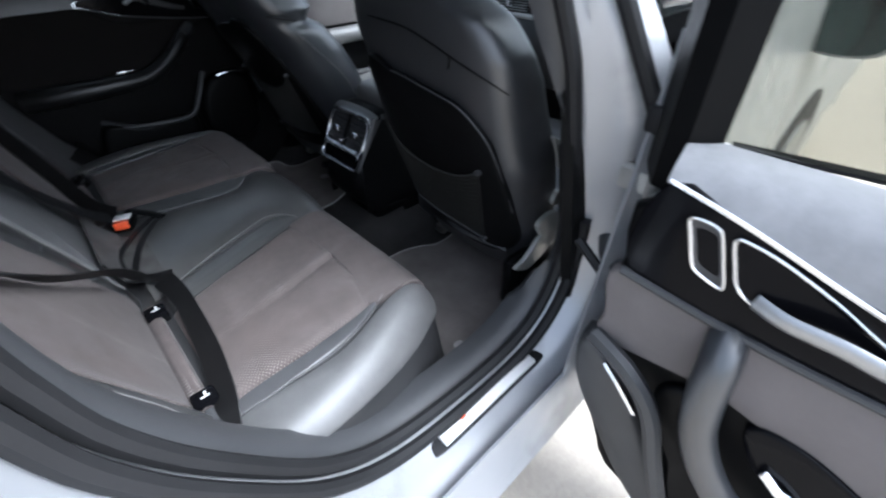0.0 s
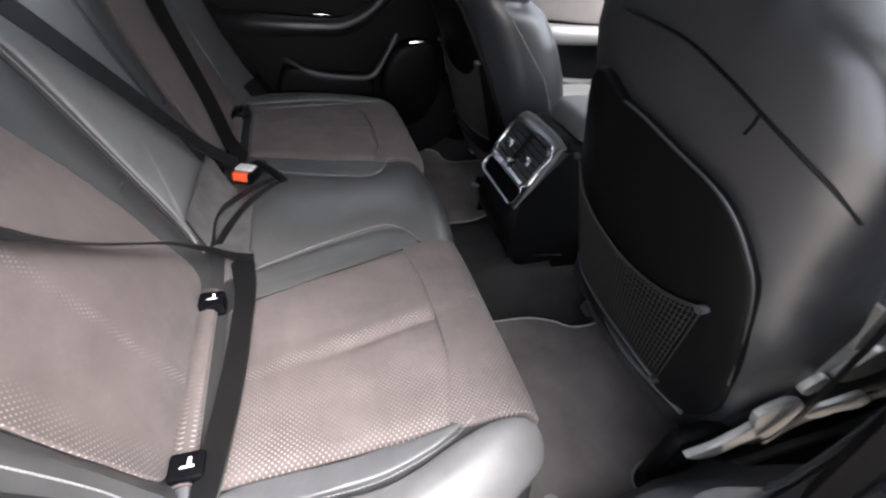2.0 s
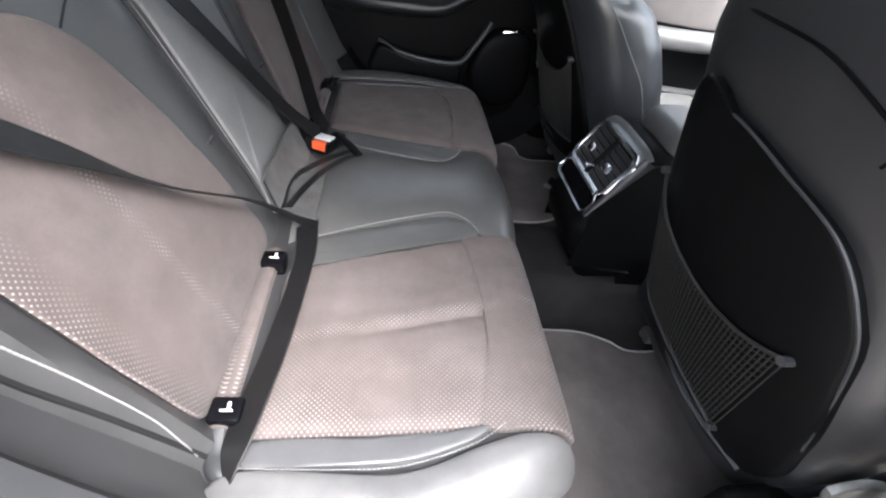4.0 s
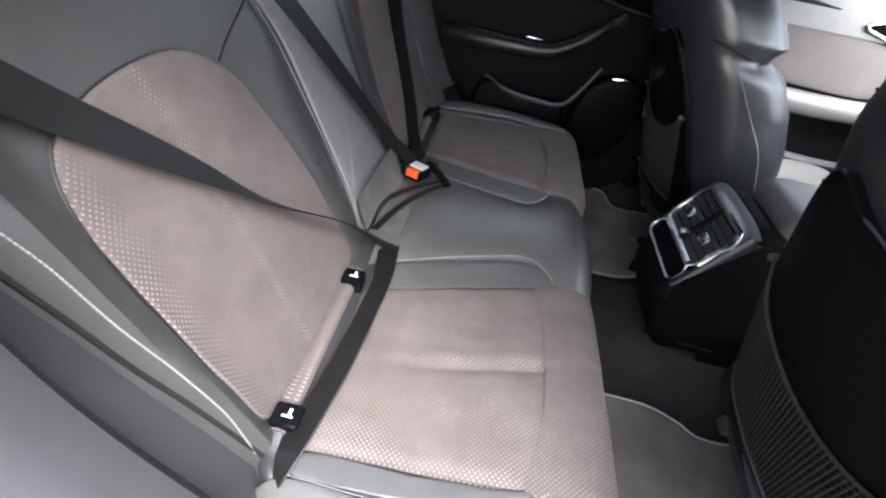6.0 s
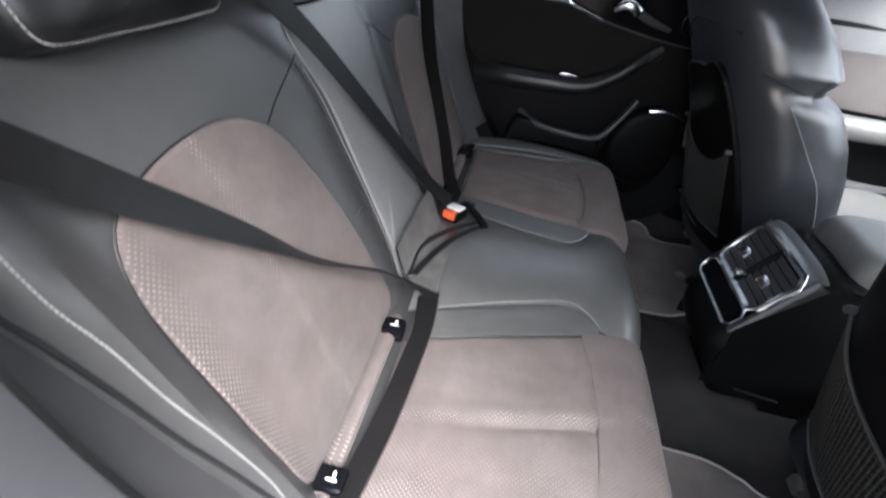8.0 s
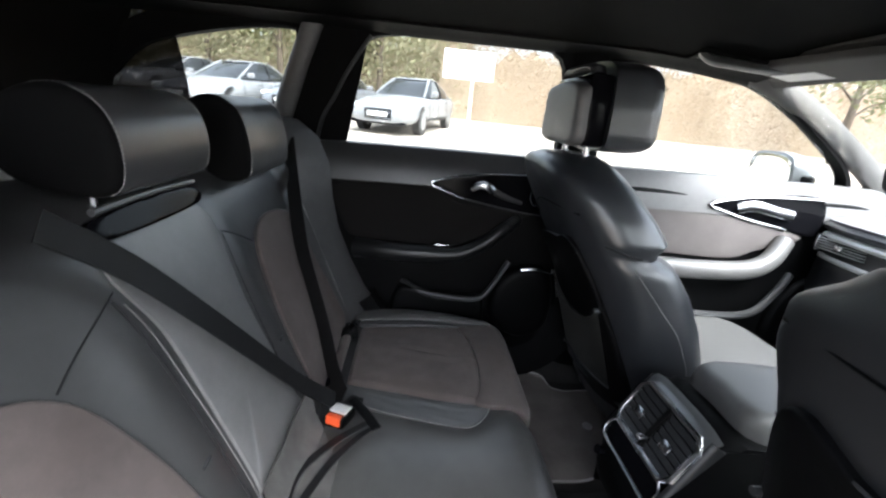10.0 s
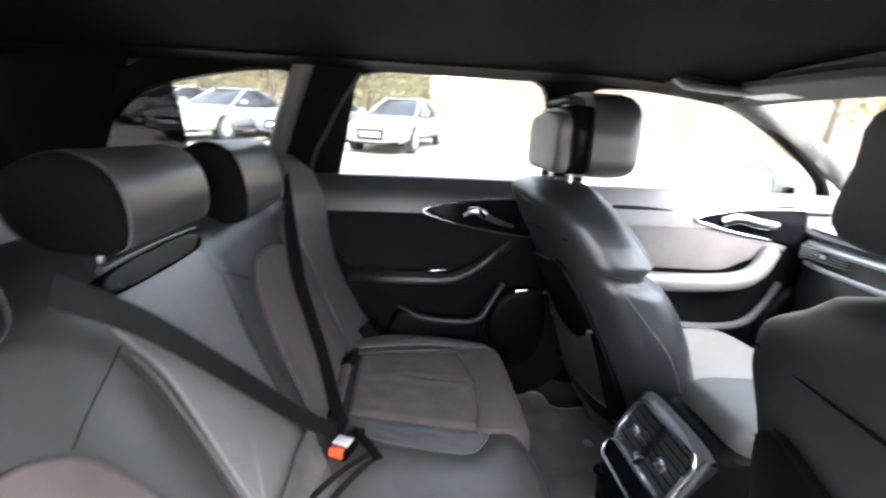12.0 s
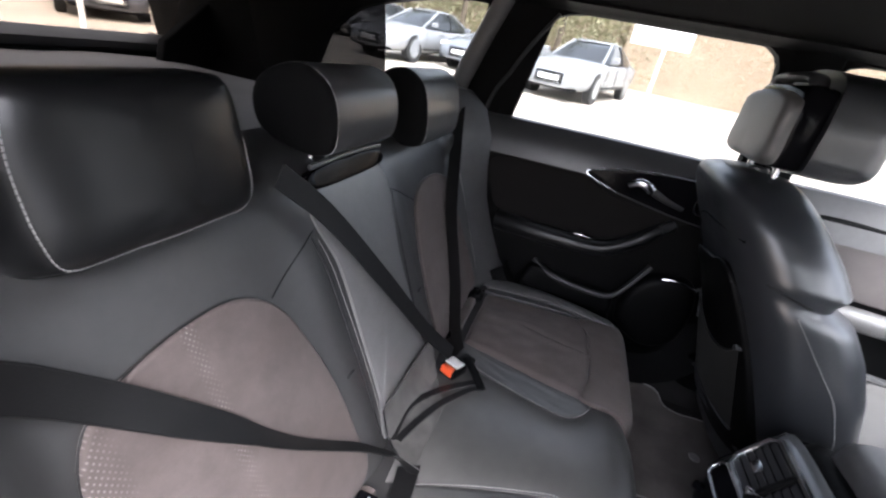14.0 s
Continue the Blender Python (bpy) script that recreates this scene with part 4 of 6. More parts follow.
belt("black seat belt drawn across the suede backrest, twisted on edge halfway", [back(0.665, 1.050, 0.085), back(0.60, 0.992, 0.066), back(0.55, 0.955, 0.036), back(0.50, 0.905, 0.024), back(0.45, 0.848, 0.031), back(0.40, 0.792, 0.034), back(0.35, 0.732, 0.037), back(0.30, 0.682, 0.050), back(0.25, 0.635, 0.060), back(0.20, 0.578, 0.062), back(0.172, 0.548, 0.058), (0.184, 0.102, 0.557)], [(0.5, 0.25, -0.8), (0.5, 0.25, -0.8), (0.45, 0.2, -0.85), (0.4, 0.25, -0.85), (0.4, 0.55, -0.7), (0.4, 0.7, -0.5), (0.55, 0.45, 0.25), (0.75, 0.3, 0.6), (0.75, 0.3, 0.6), (0.6, 0.5, 0.5), (0.3, 0.85, 0.25), (0.25, 0.95, 0.1)], width=(0.040, 0.038, 0.037, 0.036, 0.037, 0.037, 0.034, 0.034, 0.032, 0.030, 0.028, 0.03))
belt("black lap belt lying along the back of the seat", [(0.168, 0.082, 0.551), (0.25, 0.092, 0.552), (0.335, 0.090, 0.554), (0.432, 0.083, 0.553), (0.490, 0.075, 0.550), (0.560, 0.062, 0.541), (0.600, 0.044, 0.520), (0.622, 0.03, 0.49)], [(0, 0.9, 0.45), (0, 0.85, 0.55), (0, 0.8, 0.6)], width=(0.044, 0.040, 0.041, 0.045, 0.049, 0.050, 0.048))
belt("black middle seat belt running down to its buckle", [back(0.205, 1.030, 0.03), back(0.125, 0.950, 0.034), back(0.02, 0.805, 0.036), back(-0.085, 0.65, 0.038), back(-0.135, 0.58, 0.045), (-0.155, 0.06, 0.562)], [(0.8, 0.1, -0.55), (0.8, 0.1, -0.5), (0.8, 0.2, -0.5)], width=0.038)
belt("black seat belt hanging from the pillar beside the backrest", [back(-0.66, 1.05, 0.040), back(-0.565, 0.955, 0.036), back(-0.47, 0.862, 0.034), back(-0.415, 0.795, 0.033), back(-0.372, 0.706, 0.033), back(-0.328, 0.615, 0.033), back(-0.27, 0.55, 0.036), (-0.21, 0.055, 0.556), (-0.165, 0.075, 0.562)], [(0.5, 0.8, 0.3), (0.5, 0.85, 0.2), (0.45, 0.85, 0.25), (0.6, 0.5, 0.5)], width=0.045)
belt("short black strap between two belt buckles", [(0.135, 0.030, 0.556), (0.045, 0.030, 0.560), (-0.034, 0.078, 0.560), (-0.093, 0.136, 0.558)], [(0.1, 0.8, 0.4), (0.5, 0.8, 0.2), (0.4, 0.8, 0.2)], width=0.017)
belt("second black strap leading to the belt latch", [(0.132, 0.042, 0.558), (0.075, 0.060, 0.561), (0.005, 0.089, 0.561), (-0.063, 0.134, 0.559), (-0.082, 0.157, 0.557)], [(0.3, 0.8, 0.2), (0.5, 0.8, 0.1), (0.4, 0.8, 0.2)], width=0.014)
flap = thing("webbing_flap", (0.05, 0.04, 0.55), "grey folded webbing beside the middle belt buckle", "belt webbing")
rows = []
for a, b in (((0.130, 0.004, 0.612), (-0.140, 0.006, 0.606)), ((0.133, 0.016, 0.575), (-0.105, 0.030, 0.572)), ((0.138, 0.030, 0.553), (-0.075, 0.052, 0.553)), ((0.165, 0.062, 0.5535), (-0.030, 0.074, 0.5545)), ((0.188, 0.094, 0.5545), (0.012, 0.095, 0.5555))):
    rows.append([Vector(a).lerp(Vector(b), k / 10) + Vector((0, 0, 0.002 * math.sin(k * 1.3))) for k in range(11)])
part("webbing", sheet(rows, 0.003), BELT_GREY, flap)
part("hem", tube([r[0] for r in rows], 0.002, 6, smooth=14), BELT, flap)


def buckle(at, turn, label, tongue):
    b = thing("belt_buckle", at, label, "belt buckle", "rear belt buckles")
    m = Matrix.Translation(at) @ Euler((radians(turn[0]), radians(turn[1]), radians(turn[2]))).to_matrix().to_4x4()
    part("stalk", turned(block((-0.016, -0.05, -0.008), (0.016, 0.0, 0.008), 0.005), m), BELT, b)
    part("housing", turned(block((-0.022, -0.005, -0.012), (0.022, 0.052, 0.014), 0.006), m), PLASTIC, b)
    # When tongue is False, black button and tongue stand in for deep shade.
    part("release_button", turned(block((-0.016, 0.040, -0.004), (0.016, 0.055, 0.016), 0.003), m), ORANGE if tongue else PLASTIC, b, "orange red release button" if tongue else "")
    part("tongue", turned(block((-0.018, 0.008, 0.0142), (0.018, 0.037, 0.0185), 0.001), m), PLATE if tongue else PLASTIC, b, "bright metal tongue")
    if tongue:
        part("latch_plate", tube([(-0.155, 0.098, 0.566), (-0.115, 0.130, 0.565), (-0.076, 0.158, 0.560)], 0.011, 10, smooth=10, flat=0.4, side=(0.6, -0.8, 0)), PLASTIC, b, "black plastic belt latch")


buckle((-0.128, 0.088, 0.560), (6, 0, -112), "black belt buckle with an orange button", True)
buckle((-0.50, 0.015, 0.515), (35, 0, 10), "black belt buckle, shade painted on its button and tongue", False)


# ---- front seats ----
def front_seat(s, rear, label):
    """rear: rows of height, half-breadth, rear y, front y of the backrest."""
    cx = s * 0.435
    ob = thing("front_seat", (cx, 1.05, 0.30), label, "car seat", "front seats")

    def at(z):
        for a, b in zip(rear, rear[1:]):
            if a[0] <= z <= b[0]:
                f = (z - a[0]) / (b[0] - a[0])
                return [p + (q - p) * f for p, q in zip(a, b)]
        return rear[0] if z < rear[0][0] else rear[-1]

    def lopsided(z):
        """The driver's backrest is fuller on its inner shoulder."""
        return float(np.interp(z, (0.92, 0.968, 1.007, 1.03, 1.045, 1.06, 1.085, 1.105), (0.86, 0.962, 1.124, 1.38, 1.70, 1.92, 1.89, 1.70))) if s > 0 else 1.0

    def outer(z):
        """Its side towards the open door is slimmer and squarer."""
        return float(np.interp(z, (0.43, 0.53, 0.65, 0.75, 0.85, 0.92, 0.968, 1.007, 1.03), (0.82, 0.82, 0.82, 0.86, 0.84, 0.84, 0.87, 0.91, 1.0))) if s > 0 else 1.0

    def shell(x, z, h=0.0):
        _, w, yr, yf = at(z)
        inside = (x - cx) * s < 0
        w = w * (lopsided(z) if inside else outer(z))
        t, e = min(abs(x - cx) / w, 0.999), 2.7 if inside or s < 0 else 3.8
        ym, d = (yr + yf) / 2, (yf - yr) / 2
        return Vector((x, ym - d * (1 - t ** e) ** (1 / e) - h, z))

    loops = []
    zs = list(np.linspace(rear[0][0], rear[-1][0], 64))
    for z in zs:
        _, w, yr, yf = at(z)
        ym, d = (yr + yf) / 2, (yf - yr) / 2
        loop = []
        for k in range(48):
            a = 2 * math.pi * k / 48
            c, q = math.cos(a), math.sin(a)
            e = 3.8 if s > 0 and c > 0 else 2.7
            x = math.copysign(abs(c) ** (2 / e), c) * w * (lopsided(z) if c * s < 0 else outer(z))
            y = math.copysign(abs(q) ** (2 / e), q) * d
            if y > 0:
                y -= 0.055 * max(0, 1 - (abs(x) / (w * 0.62)) ** 4)
            loop.append(Vector((cx + x, ym + y, z)))
        loops.append(loop)
    part("backrest", skin(bmesh.new(), loops), LEATHER_FRONT if s > 0 else LEATHER_PASSENGER, ob, "black leather seat back")
    # hard lower panel with a raised rim, net and pegs
    x0, x1 = cx - s * 0.165, cx + s * 0.185
    edge = [(cx - s * 0.225, 0.53), (cx - s * 0.165, 0.905), (cx - s * 0.05, 0.915), (cx + s * 0.04, 0.90), (cx + s * 0.115, 0.882), (cx + s * 0.158, 0.84), (cx + s * 0.18, 0.785), (cx + s * 0.192, 0.64), (cx + s * 0.165, 0.50), (cx, 0.48), (cx - s * 0.20, 0.50)]
    part("back_shell", pad(edge, shell, 0.013, 0.006, 0.001, 80, rings=8), PLASTIC, ob, "black hard plastic panel")
    # Grey on the black panel's rim paints in a thin highlight.
    part("shell_rim", tube([shell(x, z, 0.011) for x, z in edge[1:8]], 0.0019, 6, smooth=60), PLASTIC_GREY, ob, "raised rim, its highlight painted grey")
    part("shell_foot", tube([shell(cx - s * 0.20, 0.52, 0.012), shell(cx, 0.505, 0.014), shell(cx + s * 0.16, 0.50, 0.012)], 0.007, 8, smooth=20), PLASTIC_GREY, ob)
    top = [(cx - s * 0.185, 0.772), (cx - s * 0.145, 0.738), (cx - s * 0.095, 0.715), (cx - s * 0.02, 0.700), (cx + s * 0.045, 0.703), (cx + s * 0.10, 0.720), (cx + s * 0.143, 0.745)]
    low = [(cx - s * 0.175, 0.553), (cx - s * 0.12, 0.547), (cx - s * 0.05, 0.54), (cx + s * 0.02, 0.534), (cx + s * 0.07, 0.53), (cx + s * 0.11, 0.526)]
    t3 = smooth_loop([shell(x, z, 0.018) for x, z in top], 44, closed=False)
    l3 = smooth_loop([shell(x, z, 0.018) for x, z in low], 44, closed=False)
    bm = bmesh.new()
    for a, b in zip(t3, l3):
        tube([a, a.lerp(b, 0.5), b], 0.0011, 4, bm)
    for k in range(1, 16):
        tube([a.lerp(b, k / 16) for a, b in zip(t3[::3], l3[::3])], 0.0007, 4, bm)
    net = part("storage_net", bm, NET, ob, "slack black elastic net")
    part("net_hem", tube(t3, 0.0028, 6), NET, net, "elastic hem of the net")
    part("net_foot", tube(l3, 0.0035, 6), PLASTIC_GREY, net)
    for x, z in (top[0], top[-1], low[-1]):
        part("peg", tube([shell(x, z, 0.005), shell(x, z, 0.022), shell(x, z, 0.026)], 0.006, 8), PLASTIC_GREY, ob)
    seam = ((-0.200, 1.003), (-0.099, 1.006), (-0.01, 1.001), (0.055, 0.985), (0.12, 0.963), (0.155, 0.949), (0.185, 0.934), (0.205, 0.915))
    part("back_seam", tube([shell(cx + s * x, z, 0.0008) for x, z in seam], 0.0020, 5, smooth=48), PLASTIC, ob, "seam across the seat back")
    part("cross_seam", tube([shell(cx + s * x, z, 0.0006) for x, z in ((0.104, 0.968), (0.103, 0.958), (0.099, 0.946))], 0.0016, 5), PLASTIC, ob)
    # seat base
    ridge = lambda u, v, h: Vector((cx + u, v, 0.44 + 0.05 * (v - 0.8) + h))
    # The passenger cushion is paled in place of windscreen light falling on it.
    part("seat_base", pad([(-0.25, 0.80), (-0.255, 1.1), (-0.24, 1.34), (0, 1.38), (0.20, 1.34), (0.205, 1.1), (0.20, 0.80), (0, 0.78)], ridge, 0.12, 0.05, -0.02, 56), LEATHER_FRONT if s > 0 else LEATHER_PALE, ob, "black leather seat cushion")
    for k in (-1, 1):
        part("seat_rail", block((cx + k * 0.20 - 0.018, 0.84, 0.315), (cx + k * 0.20 + 0.018, 1.30, 0.345), 0.006), STEEL, ob, "bare metal seat rail")
    part("side_cover", pad([(0.76, 0.36), (0.73, 0.43), (0.80, 0.50), (1.1, 0.50), (1.32, 0.48), (1.30, 0.38), (1.0, 0.35)], lambda u, v, h: Vector((cx + s * ((0.19 if s > 0 else 0.235) + h), u, v)), 0.018, 0.01, 0.0, 48), PLASTIC, ob, "black side cover")
    if s > 0:
        plates = [("link_plate", [(0.696, 0.495), (0.729, 0.506), (0.794, 0.547), (0.84, 0.497), (0.754, 0.468)]), ("lever_plate", [(0.763, 0.587), (0.845, 0.593), (0.89, 0.52), (0.852, 0.486)]), ("pivot_tab", [(0.816, 0.628), (0.833, 0.653), (0.86, 0.635), (0.839, 0.611)]), ("side_lever", [(0.855, 0.65), (0.879, 0.675), (0.919, 0.689), (0.975, 0.642), (0.916, 0.617)]), ("side_bracket", [(0.919, 0.528), (0.977, 0.544), (1.046, 0.537), (1.089, 0.491), (0.949, 0.504)]), ("hinge_plate", [(0.814, 0.727), (0.795, 0.767), (0.778, 0.803), (0.835, 0.758), (0.829, 0.715)]), ("rail_bolt", [(0.803, 0.372), (0.846, 0.373), (0.901, 0.292), (0.866, 0.284)])]
        for nm, line in plates:
            part(nm, pad(line, lambda u, v, h: Vector((0.647 + h + 0.0012 * math.sin(u * 60), u, v)), 0.010, 0.003, 0.0, 28), PALE_STEEL, ob, "bare zinc-plated metal")
        part("side_strap", strap([(0.665, 0.794, 0.787), (0.665, 0.809, 0.741), (0.665, 0.829, 0.662), (0.665, 0.859, 0.542), (0.665, 0.841, 0.49)], 0.020, (0, 0.7, 0.7)), BELT, ob, "black belt stalk")
        part("recliner", block((0.610, 0.70, 0.36), (0.640, 0.80, 0.50), 0.012), PLASTIC, ob, "black recliner cover")
    # headrest on two posts
    zt = rear[-1][0]
    yc = (rear[-1][2] + rear[-1][3]) / 2 + (0.015 if s < 0 else 0.0)
    hw = 1.24 if s > 0 else 1.0
    head = part("headrest", pad([(hw * u, v) for u, v in [(-0.118, 0.025), (-0.132, 0.075), (-0.130, 0.13), (-0.105, 0.196), (0, 0.214), (0.105, 0.196), (0.130, 0.13), (0.132, 0.075), (0.118, 0.025), (0, 0.010)]], lambda u, v, h: Vector((cx + u, yc + 0.02 + h, zt + v)), 0.128, 0.045, 0.004, 56), LEATHER_FRONT if s > 0 else LEATHER_PASSENGER, ob, "black leather headrest")
    deep = 0.029 if s < 0 else 0.012
    # Pale rear on the passenger side: strong light there is painted in.
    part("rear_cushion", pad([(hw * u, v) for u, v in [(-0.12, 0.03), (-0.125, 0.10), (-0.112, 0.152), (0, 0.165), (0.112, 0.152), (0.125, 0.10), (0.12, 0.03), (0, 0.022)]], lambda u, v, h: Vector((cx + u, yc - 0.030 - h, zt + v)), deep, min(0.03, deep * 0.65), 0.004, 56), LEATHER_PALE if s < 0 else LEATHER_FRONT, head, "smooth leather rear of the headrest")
    part("middle_frame", block((cx - 0.118 * hw, yc - 0.034, zt + 0.022), (cx + 0.118 * hw, yc + 0.024, zt + 0.178), 0.012), GLOSS_BLACK, head, "gloss black middle of the headrest")
    part("adjuster_bar", tube([(cx - 0.09, yc - 0.01, zt + 0.178), (cx - 0.07, yc - 0.012, zt + 0.192), (cx + 0.07, yc - 0.012, zt + 0.192), (cx + 0.09, yc - 0.01, zt + 0.178)], 0.010, 8, smooth=16, flat=2.0, side=(0, 0, 1)), PLASTIC_GREY, head)
    for k in (-1, 1):
        part("headrest_post", tube([(cx + k * 0.075, yc, zt - 0.03), (cx + k * 0.075, yc, zt + 0.01), (cx + k * 0.075, yc, zt + 0.04)], 0.007, 10), CHROME, ob, "chrome post")
    inner = cx - s * 0.262
    if s < 0:
        def flank(y, z, k):
            _, w, yr, yf = at(z)
            t = min(abs((y - (yr + yf) / 2) / ((yf - yr) / 2)), 0.98)
            return Vector((cx + k * (w * (1 - t ** 2.7) ** (1 / 2.7) + 0.0015), y, z))
        for k in (1, -1):
            part("bolster_seam", stitches([flank(y, z, k) for y, z in ((0.675, 0.905), (0.705, 0.871), (0.755, 0.815), (0.80, 0.765), (0.83, 0.715), (0.855, 0.66), (0.86, 0.60))], r=0.0011), THREAD, ob, "pale stitching down the side bolster")
            part("shoulder_seam", tube([flank(y, 0.925 + 0.25 * (0.70 - y) * (y < 0.70), k) for y in np.linspace(0.61, 0.755, 8)], 0.0022, 6), RUBBER, ob, "dark seam under the shoulder")
    return ob


front_seat(1, [(0.43, 0.215, 0.755, 0.96), (0.53, 0.238, 0.722, 0.93), (0.65, 0.258, 0.682, 0.89), (0.75, 0.258, 0.650, 0.85), (0.85, 0.252, 0.622, 0.81), (0.92, 0.253, 0.604, 0.775), (0.968, 0.236, 0.597, 0.745), (1.007, 0.198, 0.594, 0.73), (1.03, 0.155, 0.592, 0.72), (1.045, 0.115, 0.593, 0.718), (1.06, 0.090, 0.594, 0.715), (1.085, 0.080, 0.600, 0.725), (1.105, 0.06, 0.615, 0.71), (1.118, 0.04, 0.630, 0.69)], "black leather driver's seat with a net on its back")
front_seat(-1, [(0.43, 0.225, 0.760, 1.005), (0.53, 0.245, 0.735, 0.995), (0.65, 0.266, 0.700, 0.965), (0.75, 0.272, 0.660, 0.925), (0.83, 0.272, 0.622, 0.880), (0.895, 0.268, 0.588, 0.828), (0.918, 0.258, 0.576, 0.785), (0.926, 0.252, 0.572, 0.768), (0.936, 0.258, 0.567, 0.785), (0.955, 0.264, 0.556, 0.795), (1.0, 0.250, 0.530, 0.762), (1.04, 0.230, 0.508, 0.725), (1.08, 0.195, 0.490, 0.690), (1.105, 0.145, 0.492, 0.665), (1.118, 0.08, 0.52, 0.64)], "black leather front passenger seat, reclined a little")

# ---- centre console with rear vents ----
console = thing("centre_console", (0, 0.85, 0.30), "black centre console with chrome-framed rear air vents", "console")
low, high = Vector((0, 0.645, 0.560)), Vector((0, 0.722, 0.700))
up = (high - low).normalized()
out = Vector((0, -up.z, up.y))
face = lambda u, v, h: low + Vector((u, 0, 0)) + up * v + out * h
H = (high - low).length
rows = []
for y, z in ((0.80, 0.398), (0.715, 0.404), (0.672, 0.425), (0.644, 0.465), (0.634, 0.505), (0.640, 0.545), (low.y + 0.012, low.z), (high.y + 0.010, high.z - 0.004), (0.76, 0.715), (0.84, 0.705), (1.0, 0.69)):
    rows.append([Vector((x * 0.104, y + 0.02 * abs(x) ** 6, z - 0.012 * abs(x) ** 4)) for x in np.linspace(-1, 1, 15)])
housing = sheet(rows, -0.02)
for s in (1, -1):
    join(housing, sheet([[Vector((s * 0.104, max(y, 0.655), z)) for z in np.linspace(0.415 if y < 0.80 else 0.33, 0.56 + min(max((y - 0.645) / 0.077, 0), 1) * 0.135, 7)] for y in np.linspace(0.66, 1.1, 12)], 0.006))
part("housing", housing, PLASTIC, console, "black plastic console housing")
part("foot", block((-0.085, 0.70, 0.33), (0.085, 1.05, 0.44), 0.02), PLASTIC, console)
top_trim = sheet([[Vector((x * 0.100, y, z - 0.010 * abs(x) ** 4)) for x in np.linspace(-1, 1, 15)] for y, z in ((0.716, 0.6935), (0.722, 0.7045), (0.731, 0.712), (0.739, 0.7145))], 0.003)
part("top_trim", top_trim, SATIN, console, "satin silver trim over the vents")
for s in (1, -1):
    part("cheek", sheet([[face(s * u, v, 0.003 + (h - 0.003) * (0.12 + 0.88 * max(v - 0.03, 0) / (H - 0.024))) for u, h in ((0.097, 0.004), (0.1015, 0.002), (0.1050, -0.007), (0.1055, -0.018))] for v in np.linspace(0.004, H + 0.006, 10)], 0.003), CHEEK, console, "dark satin cheek")


def frame_ring(u0, v0, u1, v1, h, r, c=0.016):
    pts = [(u0 + c, v0), (u1 - c, v0), (u1, v0 + c), (u1, v1 - c), (u1 - c, v1), (u0 + c, v1), (u0, v1 - c), (u0, v0 + c)]
    pts = [face(u, v, h) for u, v in pts]
    return tube(pts + pts[:2], r, 8)


part("vent_frame", frame_ring(-0.094, 0.052, 0.094, H - 0.006, 0.004, 0.0075), CHROME, console, "chrome vent frame")
part("display_frame", frame_ring(-0.094, 0.002, 0.094, 0.046, 0.004, 0.0035, 0.012), CHROME, console, "chrome display frame")
part("display", pad([(-0.09, 0.006), (-0.09, 0.042), (0.09, 0.042), (0.09, 0.006)], face, 0.003, 0.002, 0.0, 4, smooth=False), GLOSS_BLACK, console, "black climate display")
part("vent_well", pad([(-0.09, 0.056), (-0.09, H - 0.01), (0.09, H - 0.01), (0.09, 0.056)], face, 0.001, 0.0005, 0.0, 4, smooth=False), GLOSS_BLACK, console)
part("vent_divider", tube([face(0, 0.055, 0.006), face(0, 0.10, 0.007), face(0, H - 0.008, 0.006)], 0.006, 8), PLASTIC, console)
for k in range(6):
    v = 0.064 + k * (H - 0.08) / 5.4
    for s in (1, -1):
        part("vent_slat", turned(block((-0.039, -0.007, -0.0012), (0.039, 0.007, 0.0012), 0.001, seg=1), Matrix.Translation(face(s * 0.047, v, 0.004)) @ Euler((radians(78), 0, 0)).to_matrix().to_4x4()), PLASTIC_GREY, console)
for s in (1, -1):
    part("vent_tab", turned(block((-0.013, -0.010, -0.004), (0.013, 0.010, 0.004), 0.003), Matrix.Translation(face(s * 0.047, 0.098, 0.010)) @ Euler((radians(60), 0, 0)).to_matrix().to_4x4()), CHROME, console, "bright vent tab")
part("vent_wheel", turned(block((-0.006, -0.012, -0.004), (0.006, 0.012, 0.004), 0.002), Matrix.Translation(face(0.0, 0.075, 0.012))), CHROME, console)
part("socket", tube([face(-0.06, -0.025, 0.0), face(-0.06, -0.025, 0.012)], 0.010, 12), GLOSS_BLACK, console)
# Daylight on the armrest is put into its pale colour.
part("armrest", pad([(-0.085, 0.80), (-0.095, 0.95), (-0.09, 1.15), (0.09, 1.15), (0.095, 0.95), (0.085, 0.80), (0, 0.785)], lambda u, v, h: Vector((u, v, 0.70 + h)), 0.055, 0.03, 0.006, 56), LEATHER_PALE, console, "leather centre armrest, paled for the light falling on it")

